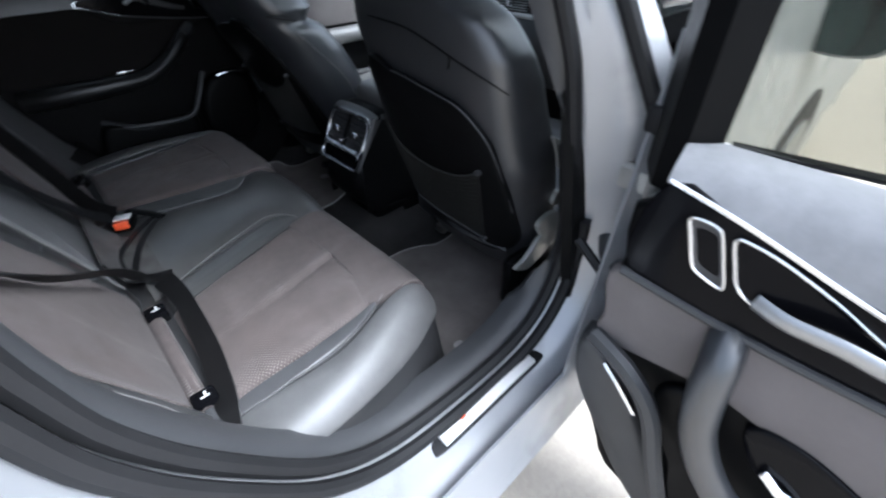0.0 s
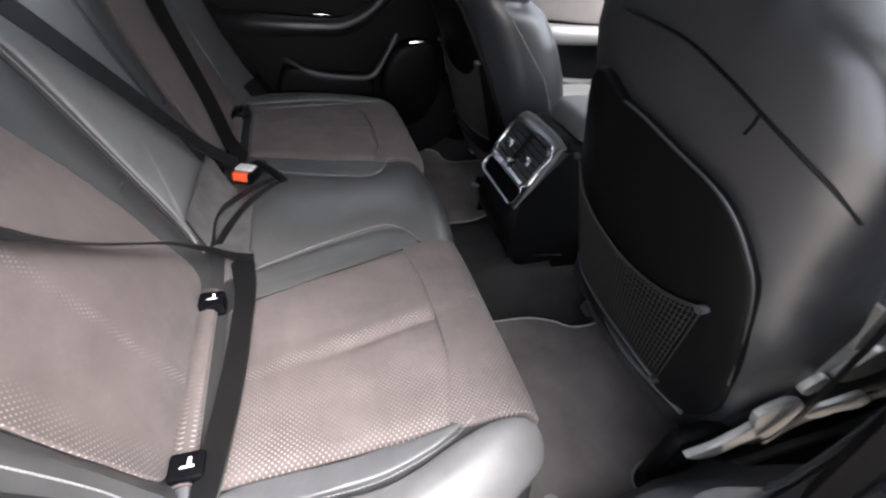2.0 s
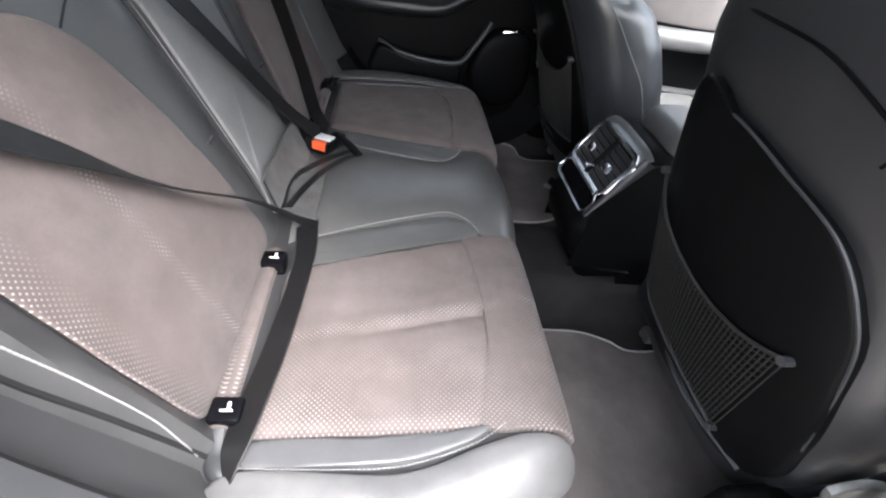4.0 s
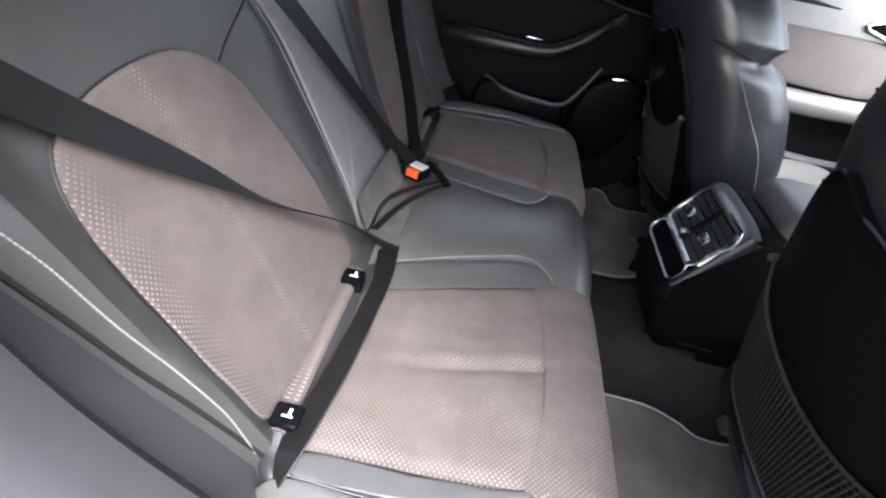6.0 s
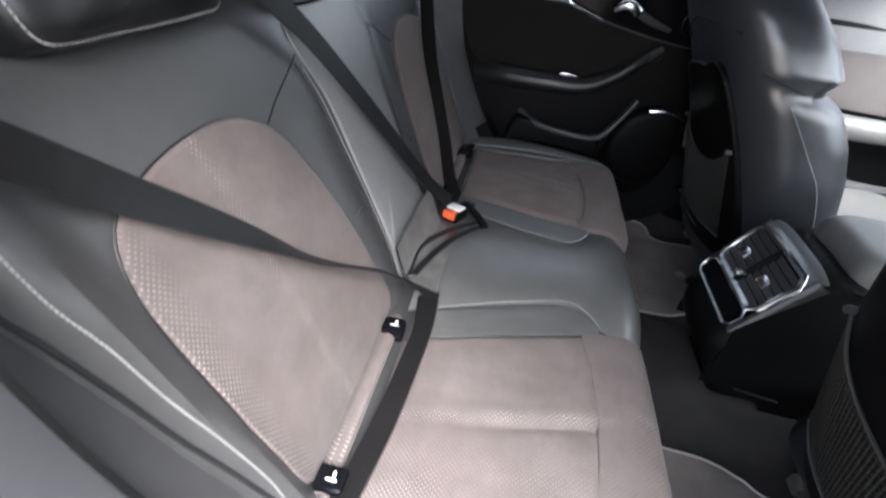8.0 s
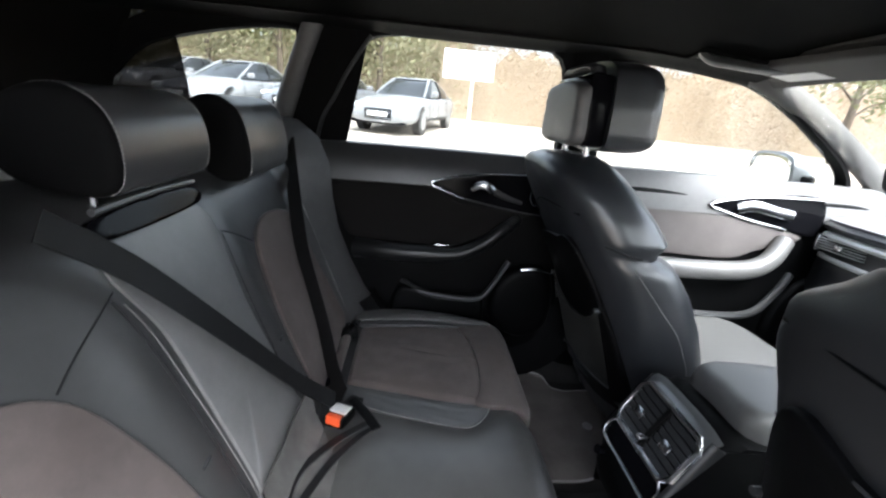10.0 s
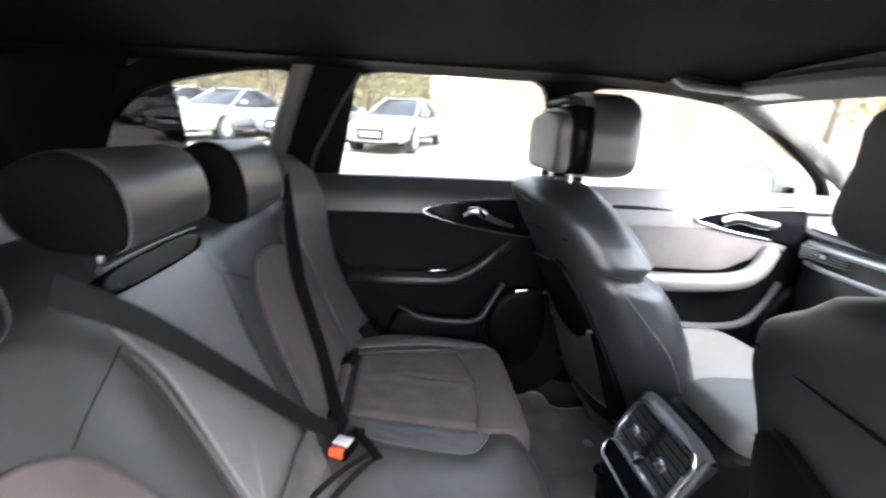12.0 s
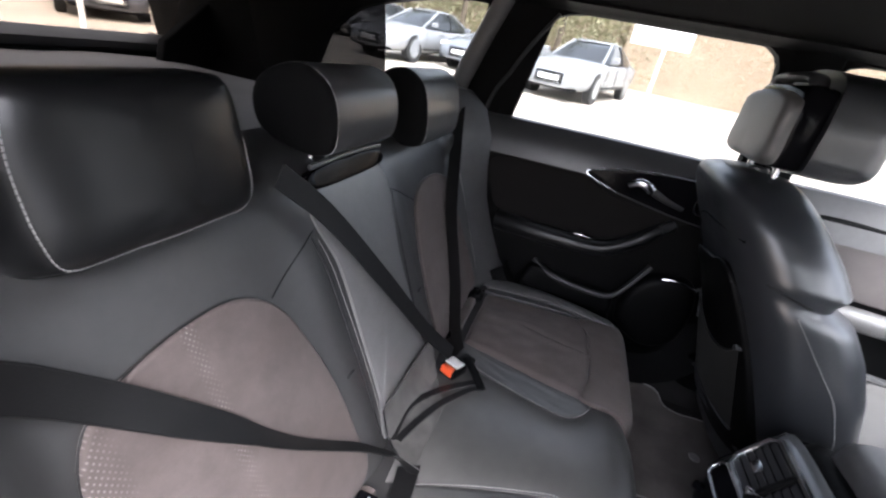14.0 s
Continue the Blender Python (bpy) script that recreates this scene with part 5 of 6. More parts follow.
# ---- floor mats ----
for s in (1, -1):
    fm = thing("floor_mat", (s * 0.42, 0.75, 0.29), "black pile floor mat with pale piping", "floor mat", "rear floor mats")
    rim = [(0.20, 0.42), (0.205, 0.60), (0.21, 0.70), (0.235, 0.765), (0.262, 0.82), (0.26, 1.05), (0.42, 1.07), (0.592, 1.05), (0.595, 0.84), (0.588, 0.775), (0.605, 0.728), (0.648, 0.70), (0.655, 0.62), (0.648, 0.535), (0.61, 0.50), (0.55, 0.50), (0.52, 0.44), (0.4, 0.42)]
    lie = lambda u, v, h, s=s: Vector((s * u, v, 0.292 + h + 0.03 * max(0, (u - 0.60) / 0.06) ** 2))
    part("mat_body", pad(rim, lie, 0.008, 0.003, 0.0, 96), MAT_PILE, fm)
    loop = smooth_loop([(u, v, 0) for u, v in rim], 120)
    part("piping", tube([lie(p.x, p.y, 0.007) for p in loop + loop[:1]], 0.0032, 6), PIPING, fm, "pale grey piping")
    bx, by = (0.612, 0.555) if s > 0 else (0.415, 0.787)
    part("fastener", pad([(bx + 0.016 * math.cos(a), by + 0.016 * math.sin(a)) for a in np.linspace(0, 2 * math.pi, 12, endpoint=False)], lie, 0.013, 0.003, 0.0, 20), PIPING, fm, "round grey fastener")

# ---- doors ----
def door_panel_plane(s, x):
    return lambda u, v, h: Vector((s * (x - h), u, v))


def closed_rear_door():
    d = thing("rear_door", (-0.78, 0.3, 0.40), "closed rear door with black trim, chrome handle and armrest", "car door", "car doors")
    f = door_panel_plane(-1, 0.745)
    part("lower_panel", pad([(-0.02, 0.43), (-0.085, 0.62), (-0.10, 0.80), (-0.10, 0.985), (0.30, 0.995), (0.70, 0.985), (0.715, 0.70), (0.69, 0.43)], f, 0.022, 0.012, 0.0, 72), PLASTIC, d, "black plastic door panel")
    # Belt panel a tone above the door's black leather, for highlights painted in.
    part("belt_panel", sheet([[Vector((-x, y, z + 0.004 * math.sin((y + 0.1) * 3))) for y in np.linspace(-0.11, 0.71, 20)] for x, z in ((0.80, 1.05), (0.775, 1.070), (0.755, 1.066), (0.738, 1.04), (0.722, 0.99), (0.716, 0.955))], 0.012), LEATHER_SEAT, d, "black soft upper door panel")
    part("suede_insert", pad([(-0.055, 0.93), (-0.03, 0.83), (0.04, 0.762), (0.35, 0.755), (0.46, 0.80), (0.56, 0.87), (0.60, 0.895), (0.36, 0.905), (0.25, 0.955), (0.05, 0.955)], f, 0.028, 0.006, 0.004, 64), SUEDE_SHADED, d, "suede door insert, darkened to stand for the shade on it")
    trim = [(0.252, 0.966), (0.30, 0.988), (0.38, 1.003), (0.50, 1.014), (0.66, 1.018), (0.66, 0.885), (0.55, 0.895), (0.45, 0.91), (0.36, 0.926)]
    part("handle_trim", pad(trim, f, 0.032, 0.004, 0.0, 72), GLOSS_BLACK, d, "gloss black handle surround")
    part("chrome_edge", tube([f(u, v, 0.033) for u, v in (trim[8], (0.30, 0.945), *trim[:5])], 0.0035, 6, smooth=40), CHROME, d, "chrome edging")
    part("lower_edge", tube([f(u, v, 0.031) for u, v in (trim[8], trim[7], trim[6], trim[5])], 0.003, 6, smooth=20), PLASTIC_GREY, d)
    part("door_handle", tube([f(0.385, 0.960, 0.035), f(0.41, 0.974, 0.044), f(0.435, 0.970, 0.046), f(0.452, 0.958, 0.038)], 0.014, 10, smooth=20, flat=0.5, side=(0, 0.3, 1), taper=(0.8, 1.1)), CHROME, d, "bright chrome door handle")
    part("handle_recess", tube([f(0.46, 0.956, 0.036), f(0.50, 0.940, 0.040), f(0.555, 0.925, 0.036)], 0.012, 10, smooth=12, flat=0.4, side=(0, 0.3, 1), taper=(1.0, 0.5)), PLASTIC_GREY, d, "grey handle recess")
    part("switch_ring", tube([f(0.60 + 0.02 * math.cos(a), 0.95 + 0.03 * math.sin(a), 0.034) for a in np.linspace(0, 2 * math.pi, 20)], 0.003, 6), CHROME, d)
    part("armrest", tube([f(0.02, 0.735, 0.03), f(0.12, 0.738, 0.06), f(0.25, 0.742, 0.075), f(0.36, 0.748, 0.075), f(0.44, 0.785, 0.065), f(0.50, 0.835, 0.055), f(0.545, 0.868, 0.035)], 0.030, 12, smooth=40, flat=0.9, side=(0, 0, 1), taper=(1.15, 0.65)), LEATHER, d, "black leather armrest rising into a pull")
    part("pull_cap", tube([f(0.515, 0.852, 0.055), f(0.535, 0.864, 0.047), f(0.548, 0.872, 0.036)], 0.017, 10), PLASTIC_GREY, d)
    part("armrest_badge", block((-0.672, 0.275, 0.774), (-0.662, 0.328, 0.779), 0.001), CHROME, d, "small chrome strip")
    part("pocket", tube([f(0.18, 0.625, 0.02), f(0.25, 0.60, 0.055), f(0.36, 0.588, 0.065), f(0.45, 0.592, 0.06), f(0.50, 0.65, 0.045), f(0.54, 0.72, 0.03)], 0.010, 8, smooth=30), PLASTIC_GREY, d, "rim of the map pocket")
    part("pocket_wall", pad([(0.17, 0.46), (0.17, 0.61), (0.30, 0.592), (0.45, 0.59), (0.47, 0.52), (0.46, 0.45)], f, 0.06, 0.02, 0.0, 48), PLASTIC, d)
    spk = part("speaker_bulge", pad([(0.50, 0.50), (0.49, 0.60), (0.53, 0.68), (0.60, 0.712), (0.68, 0.70), (0.71, 0.60), (0.69, 0.48), (0.60, 0.44)], f, 0.062, 0.03, 0.004, 56), PLASTIC, d, "black speaker housing")
    part("speaker_strip", tube([f(0.58, 0.702, 0.058), f(0.63, 0.708, 0.062), f(0.688, 0.692, 0.056)], 0.004, 6, smooth=12), CHROME, spk, "chrome strip")


def closed_front_door(s):
    d = thing("front_door", (s * 0.78, 1.3, 0.40), "closed front door with suede insert and chrome handle", "car door", "car doors")
    f = door_panel_plane(s, 0.755)
    part("lower_panel", pad([(0.80, 0.40), (0.79, 0.70), (0.80, 0.985), (1.3, 0.995), (1.86, 0.985), (1.92, 0.70), (1.86, 0.40)], f, 0.022, 0.012, 0.0, 72), PLASTIC, d, "black plastic door panel")
    # Belt panel and armrest are paled to paint in the light from the window.
    part("belt_panel", sheet([[Vector((s * x, y, z)) for y in np.linspace(0.78, 1.92, 20)] for x, z in ((0.80, 1.05), (0.78, 1.066), (0.762, 1.062), (0.745, 1.03), (0.73, 0.985), (0.722, 0.94))], 0.012), LEATHER_PALE, d, "soft upper door panel, paled for the daylight on it")
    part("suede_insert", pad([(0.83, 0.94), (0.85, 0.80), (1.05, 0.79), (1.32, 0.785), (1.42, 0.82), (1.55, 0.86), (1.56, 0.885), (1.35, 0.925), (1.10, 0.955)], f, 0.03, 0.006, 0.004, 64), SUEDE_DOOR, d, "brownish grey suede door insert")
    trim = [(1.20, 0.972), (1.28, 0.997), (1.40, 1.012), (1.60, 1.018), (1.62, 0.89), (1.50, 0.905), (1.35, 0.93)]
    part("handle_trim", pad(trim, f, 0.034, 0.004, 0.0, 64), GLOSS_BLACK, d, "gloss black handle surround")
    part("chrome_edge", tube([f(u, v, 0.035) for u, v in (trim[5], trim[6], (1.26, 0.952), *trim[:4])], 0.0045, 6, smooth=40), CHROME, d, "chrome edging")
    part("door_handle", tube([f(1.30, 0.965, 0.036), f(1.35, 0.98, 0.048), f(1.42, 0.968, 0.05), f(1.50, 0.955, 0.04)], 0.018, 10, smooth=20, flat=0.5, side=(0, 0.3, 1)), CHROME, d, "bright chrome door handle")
    part("armrest", tube([f(0.84, 0.75, 0.04), f(1.0, 0.755, 0.07), f(1.20, 0.755, 0.085), f(1.36, 0.765, 0.085), f(1.44, 0.80, 0.075), f(1.50, 0.865, 0.045)], 0.034, 12, smooth=40, flat=0.9, side=(0, 0, 1)), LEATHER_PALE, d, "armrest and pull, paled for the window light on them")
    part("pocket", tube([f(1.0, 0.60, 0.04), f(1.2, 0.585, 0.07), f(1.42, 0.59, 0.07), f(1.52, 0.66, 0.05), f(1.58, 0.74, 0.03)], 0.014, 8, smooth=30), PLASTIC_GREY, d)
    part("speaker_bulge", pad([(1.55, 0.48), (1.54, 0.60), (1.60, 0.70), (1.70, 0.74), (1.80, 0.68), (1.82, 0.55), (1.72, 0.45)], f, 0.05, 0.025, 0.0, 48), PLASTIC, d)


closed_rear_door()
for s in (-1, 1):
    closed_front_door(s)

# open rear door, swung out on its front hinges
odoor = thing("rear_door", (0.90, 0.66, 0.30), "rear door swung wide open, grey suede and gloss black trim", "car door", "car doors")
OD = Vector((0.885, 0.600, 0.0))
ALONG = Vector((math.cos(radians(4)), math.sin(radians(4)), 0))
INTO = Vector((ALONG.y, -ALONG.x, 0))
of = lambda u, v, h: OD + ALONG * u + INTO * h + Vector((0, 0, v))
part("inner_panel", pad([(0.16, 0.21), (0.075, 0.332), (0.021, 0.473), (0.027, 0.576), (0.035, 0.744), (0.056, 0.865), (0.4, 0.87), (0.95, 0.90), (1.0, 0.60), (0.90, 0.25), (0.5, 0.2)], of, 0.02, 0.01, 0.0, 72), PLASTIC, odoor, "black plastic door panel")
part("door_skin", pad([(0.14, 0.20), (0.045, 0.40), (0.03, 0.55), (0.03, 0.75), (0.06, 0.86), (0.4, 0.88), (1.0, 0.90), (1.05, 0.60), (0.95, 0.22), (0.5, 0.18)], lambda u, v, h: of(u, v, -0.01 - h), 0.10, 0.03, 0.0, 64), SILVER, odoor, "silver painted outer skin")
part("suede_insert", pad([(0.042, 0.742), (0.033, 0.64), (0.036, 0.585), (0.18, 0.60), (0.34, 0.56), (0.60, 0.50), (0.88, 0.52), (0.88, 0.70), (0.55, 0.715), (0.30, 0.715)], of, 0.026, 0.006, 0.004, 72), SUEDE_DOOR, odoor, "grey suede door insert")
part("gloss_trim", pad([(0.064, 0.896), (0.045, 0.752), (0.19, 0.728), (0.355, 0.718), (0.60, 0.715), (0.85, 0.72), (0.85, 0.740), (0.60, 0.752), (0.45, 0.778), (0.302, 0.819), (0.163, 0.867)], of, 0.030, 0.004, 0.0, 72), GLOSS_BLACK, odoor, "gloss black trim strip")
part("chrome_edge", tube([of(u, v, 0.032) for u, v in ((0.064, 0.900), (0.163, 0.872), (0.302, 0.824), (0.45, 0.782), (0.60, 0.756), (0.84, 0.744))], 0.0035, 6, smooth=30), CHROME, odoor, "chrome edging")
part("trim_edge", tube([of(u, v, 0.030) for u, v in ((0.04, 0.742), (0.19, 0.720), (0.355, 0.710), (0.60, 0.706), (0.85, 0.71))], 0.007, 8, smooth=30), PLASTIC_GREY, odoor)
part("upper_panel", sheet([[of(u, v - k * (0.285 * u if u < 0.3 else 0.0855 + 0.20 * (u - 0.3)), h) for u in np.linspace(0.06, 0.98, 24)] for v, h, k in ((0.925, -0.055, 0.12), (0.938, -0.03, 0.12), (0.936, -0.005, 0.25), (0.925, 0.018, 0.6), (0.914, 0.030, 1.0))], 0.012), UPPER_DAYLIT, odoor, "soft upper door panel, paled for the daylight on it")
for nm, pts in (("switch_ring", [(0.100, 0.859), (0.109, 0.864), (0.130, 0.861), (0.139, 0.852), (0.152, 0.818), (0.163, 0.786), (0.158, 0.780), (0.130, 0.790), (0.120, 0.802), (0.108, 0.835)]), ("handle_ring", [(0.153, 0.851), (0.161, 0.856), (0.202, 0.847), (0.263, 0.822), (0.306, 0.799), (0.36, 0.773), (0.385, 0.760), (0.375, 0.751), (0.306, 0.757), (0.253, 0.763), (0.197, 0.777), (0.177, 0.791), (0.165, 0.818)])):
    ring = smooth_loop([of(u, v, 0.033) for u, v in pts], 60)
    part(nm, tube(ring + ring[:1], 0.0026, 8), CHROME, odoor, "chrome ring")
    part("insert", pad(pts, of, 0.032, 0.001, -0.004, 40), PLASTIC_GREY if nm == "switch_ring" else GLOSS_BLACK, odoor)
part("door_handle", tube([of(0.20, 0.783, 0.034), of(0.235, 0.780, 0.046), of(0.29, 0.780, 0.050), of(0.34, 0.770, 0.046), of(0.375, 0.762, 0.035)], 0.012, 10, smooth=20, flat=0.5, side=(0, 0, 1)), SATIN, odoor, "satin silver door handle")
part("door_pull", tube([of(0.195, 0.705, 0.015), of(0.20, 0.685, 0.05), of(0.207, 0.62, 0.066), of(0.225, 0.54, 0.068), of(0.27, 0.46, 0.068), of(0.34, 0.40, 0.066), of(0.45, 0.37, 0.06), of(0.6, 0.36, 0.05)], 0.026, 12, smooth=40), LEATHER_PASSENGER, odoor, "dark leather pull running into the armrest")
part("switch_panel", pad([(0.27, 0.57), (0.30, 0.50), (0.36, 0.46), (0.5, 0.44), (0.55, 0.48), (0.42, 0.55), (0.33, 0.585)], of, 0.034, 0.006, 0.0, 48), GLOSS_BLACK, odoor, "gloss black window switch panel")
part("window_switch", tube([of(0.315, 0.51, 0.038), of(0.34, 0.495, 0.044), of(0.365, 0.485, 0.038)], 0.009, 8), CHROME, odoor, "chrome window switch")
part("speaker", pad([(0.012, 0.585), (0.018, 0.495), (0.07, 0.39), (0.14, 0.285), (0.22, 0.21), (0.26, 0.24), (0.20, 0.36), (0.145, 0.46), (0.10, 0.535), (0.05, 0.58)], of, 0.05, 0.02, 0.006, 64), PLASTIC_GREY, odoor, "grey speaker grille")
part("speaker_strip", tube([of(0.065, 0.562, 0.052), of(0.10, 0.53, 0.056), of(0.135, 0.485, 0.054)], 0.005, 6, smooth=14), CHROME, odoor, "chrome strip")
part("pocket_wall", pad([(0.16, 0.565), (0.15, 0.51), (0.20, 0.40), (0.26, 0.26), (0.34, 0.24), (0.33, 0.36), (0.24, 0.48), (0.21, 0.57)], of, 0.036, 0.012, -0.012, 56), PLASTIC, odoor, "dark map pocket")
part("pocket_ridge", tube([of(0.03, 0.595, 0.035), of(0.10, 0.575, 0.052), of(0.155, 0.52, 0.06), of(0.19, 0.42, 0.062), of(0.24, 0.28, 0.06)], 0.016, 8, smooth=24), PLASTIC_GREY, odoor)
rows = []
for v in np.linspace(0.86, 1.37, 14):
    u0 = 0.030 + 0.9 * max(v - 1.12, 0) ** 2 * 2
    rows.append([of(u0 + du, v, h) for du, h in ((0.0, -0.018), (-0.036, -0.095), (-0.02, -0.112), (0.055, -0.10), (0.064, -0.03), (0.03, -0.010))])
part("window_frame", skin(bmesh.new(), rows), PLASTIC, odoor, "black window frame")
part("top_frame", tube([of(0.16, 1.33, -0.04), of(0.45, 1.37, -0.04), of(0.8, 1.34, -0.04), of(1.02, 1.20, -0.04)], 0.028, 8, smooth=20), PLASTIC, odoor, "black window frame")
pane = part("window_pane", sheet([[of(u, v, -0.05) for u in np.linspace(0.07, 0.98, 8)] for v in (0.93, 1.1, 1.33)], 0.004), GLASS_GREEN, odoor, "faintly green window pane")
pane.visible_shadow = False
part("waist_seal", tube([of(0.10, 0.925, -0.055), of(0.5, 0.935, -0.055), of(0.98, 0.945, -0.055)], 0.006, 6), RUBBER, odoor)
for z in (0.47, 0.83):
    hinge = part("hinge", block((0.845, 0.672, z - 0.022), (0.912, 0.700, z + 0.016), 0.006), PALE_STEEL, odoor, "bare metal hinge bracket")
    part("hinge_pin", tube([(0.902, 0.672, z - 0.03), (0.902, 0.672, z + 0.03), (0.898, 0.674, z + 0.062)], 0.011, 8), PALE_STEEL, hinge)
# Black block added in the open gap to give its shade.
part("hinge_recess", block((0.868, 0.690, 0.40), (0.906, 0.735, 0.955), 0.01), RUBBER, odoor, "black block filling the shaded gap between pillar and door")
part("hinge_cover", block((0.858, 0.675, 0.90), (0.905, 0.72, 0.945), 0.012), RUBBER, odoor, "black rubber hinge cover")
part("wiring_sleeve", tube([(0.845, 0.70, 0.69), (0.865, 0.672, 0.675), (0.885, 0.664, 0.668), (0.905, 0.655, 0.675)], 0.015, 10, smooth=12), PLASTIC_GREY, odoor, "grey cable sleeve")
part("check_strap", tube([(0.803, 0.675, 0.676), (0.85, 0.668, 0.648), (0.896, 0.660, 0.622)], 0.009, 6), RUBBER, odoor, "black door check strap")

# ---- dashboard and steering wheel ----
DECOR = worn("pale_brushed_decor", (0.62, 0.63, 0.62), 0.35, 0.1, fine=500, vary=0.06, bump=0.08)
# Grey far above the black dash pad paints in glare from the windscreen.
DASH_TOP = leather("glare_grey_dash_top", (0.20, 0.20, 0.20), 0.30, 0.05, 1.0, 0.02)
dash = thing("dashboard", (0, 1.95, 0.5), "black dashboard with bright-edged air vents", "dashboard")
bow = lambda x: 0.10 * (abs(x) / 0.72) ** 4
rows = []
for y, z in ((1.56, 0.60), (1.54, 0.72), (1.55, 0.83), (1.575, 0.86), (1.575, 0.91), (1.56, 0.925), (1.535, 0.938), (1.530, 0.950), (1.545, 0.962), (1.60, 0.970), (1.75, 0.978), (1.88, 0.976), (1.91, 0.968), (2.05, 0.965), (2.3, 0.96)):
    rows.append([Vector((x, y + bow(x) * (1 if y < 1.7 else 0), z - 0.012 * (abs(x) / 0.72) ** 2)) for x in np.linspace(-0.72, 0.72, 25)])
part("dash_pad", sheet(rows, -0.03), LEATHER_FRONT, dash, "black padded dashboard")
part("dash_top", sheet([[p + Vector((0, 0, 0.004)) for p in r] for r in rows[8:12]], 0.003), DASH_TOP, dash, "smooth dashboard top, windscreen glare painted on as grey")
part("defroster_slot", sheet([[Vector((x, y, 0.984)) for x in np.linspace(-0.62, 0.62, 13)] for y in (1.84, 1.865)], 0.003), GLOSS_BLACK, dash, "dark defroster slot")
part("decor_panel", sheet([[Vector((x, y + bow(x), z - 0.012 * (abs(x) / 0.72) ** 2)) for x in np.linspace(-0.70, 0.70, 25)] for y, z in ((1.550, 0.931), (1.532, 0.926), (1.528, 0.918), (1.533, 0.908), (1.548, 0.905))], 0.004), DECOR, dash, "pale brushed metal strip")
part("lower_strip", tube([(x, 1.542 + bow(x), 0.846 - 0.012 * (abs(x) / 0.72) ** 2) for x in np.linspace(-0.70, 0.70, 24)], 0.009, 8, flat=0.5, side=(0, 0, 1)), DECOR, dash, "pale brushed metal strip")
for x in (-0.60, -0.09, 0.10, 0.62):
    y = 1.56 + bow(x)
    part("vent_well", block((x - 0.082, y - 0.004, 0.856), (x + 0.082, y + 0.03, 0.904), 0.006), GLOSS_BLACK, dash)
    for k in range(5):
        part("vent_slat", block((x - 0.078, y - 0.018, 0.861 + k * 0.0088), (x + 0.078, y + 0.004, 0.8635 + k * 0.0088), 0.001, seg=1), DECOR, dash, "bright-edged vent slat")
    part("vent_tab", block((x - 0.014, y - 0.026, 0.872), (x + 0.014, y - 0.012, 0.891), 0.003), CHROME, dash, "bright vent tab")
    part("vent_edge", block((x - 0.088, y - 0.02, 0.852), (x - 0.081, y + 0.01, 0.906), 0.002), CHROME, dash, "chrome vent edge")
pod = thing("instrument_pod", (0.455, 1.60, 0.97), "dark hooded instrument binnacle behind the steering wheel", "instruments")
part("hood", sheet([[Vector((0.455 + 0.17 * math.cos(a), y, 0.955 + (0.075 - 0.1 * (y - 1.50)) * math.sin(a))) for a in np.linspace(0, math.pi, 17)] for y in (1.50, 1.56, 1.64, 1.72)], 0.008), LEATHER_FRONT, pod, "black hood")
part("dial_face", pad([(-0.15, -0.03), (-0.15, 0.03), (0, 0.05), (0.15, 0.03), (0.15, -0.03)], lambda u, v, h: Vector((0.455 + u, 1.60 - h, 0.955 + v)), 0.004, 0.002, 0.0, 32), GLOSS_BLACK, pod, "dark dial face")
WX, WY, WZ = 0.455, 1.275, 0.862
ring = [(WX + 0.185 * math.cos(a), WY - 0.005 - 0.07 * math.sin(a), WZ + 0.172 * math.sin(a)) for a in np.linspace(0, 2 * math.pi, 49)]
wheel = thing("steering_wheel", (WX, 1.29, 0.72), "black leather steering wheel with bright spokes and ringed hub", "steering wheel")
part("rim", tube(ring, 0.016, 10), LEATHER, wheel)
wf = lambda u, v, h: Vector((WX + u, WY - 0.38 * v - 0.93 * h, WZ + 0.93 * v - 0.38 * h))
part("hub", pad([(-0.07, -0.05), (-0.075, 0.03), (0, 0.065), (0.075, 0.03), (0.07, -0.05), (0, -0.075)], wf, 0.03, 0.018, 0.006, 48), PLASTIC_GREY, wheel, "grey airbag hub")
part("hub_badge", pad([(-0.034, 0.012), (-0.024, 0.021), (0.0, 0.023), (0.024, 0.021), (0.034, 0.012), (0.024, 0.003), (0.0, 0.001), (-0.024, 0.003)], lambda u, v, h: wf(u, v, 0.034 + h), 0.004, 0.002, 0.0, 32), CHROME, wheel, "plain chrome badge")
for s in (1, -1):
    part("spoke", tube([wf(s * 0.06, 0.0, 0.015), wf(s * 0.12, 0.005, 0.02), wf(s * 0.18, 0.01, 0.0)], 0.020, 8, flat=0.4, side=(0, 0, 1)), DECOR, wheel, "bright spoke")
part("lower_spoke", tube([wf(0, -0.06, 0.012), wf(0, -0.12, 0.015), wf(0, -0.17, 0.0)], 0.022, 8, flat=0.4, side=(1, 0, 0)), DECOR, wheel, "bright spoke")
part("hub_ring", tube([wf(0.062 * math.cos(a), 0.062 * math.sin(a) - 0.005, 0.026) for a in np.linspace(radians(120), radians(420), 30)], 0.006, 8), DECOR, wheel, "bright crescent round the hub")
part("column", tube([wf(0, 0, 0.0), (WX, 1.42, 0.82), (WX, 1.56, 0.78)], 0.045, 12), PLASTIC, wheel)

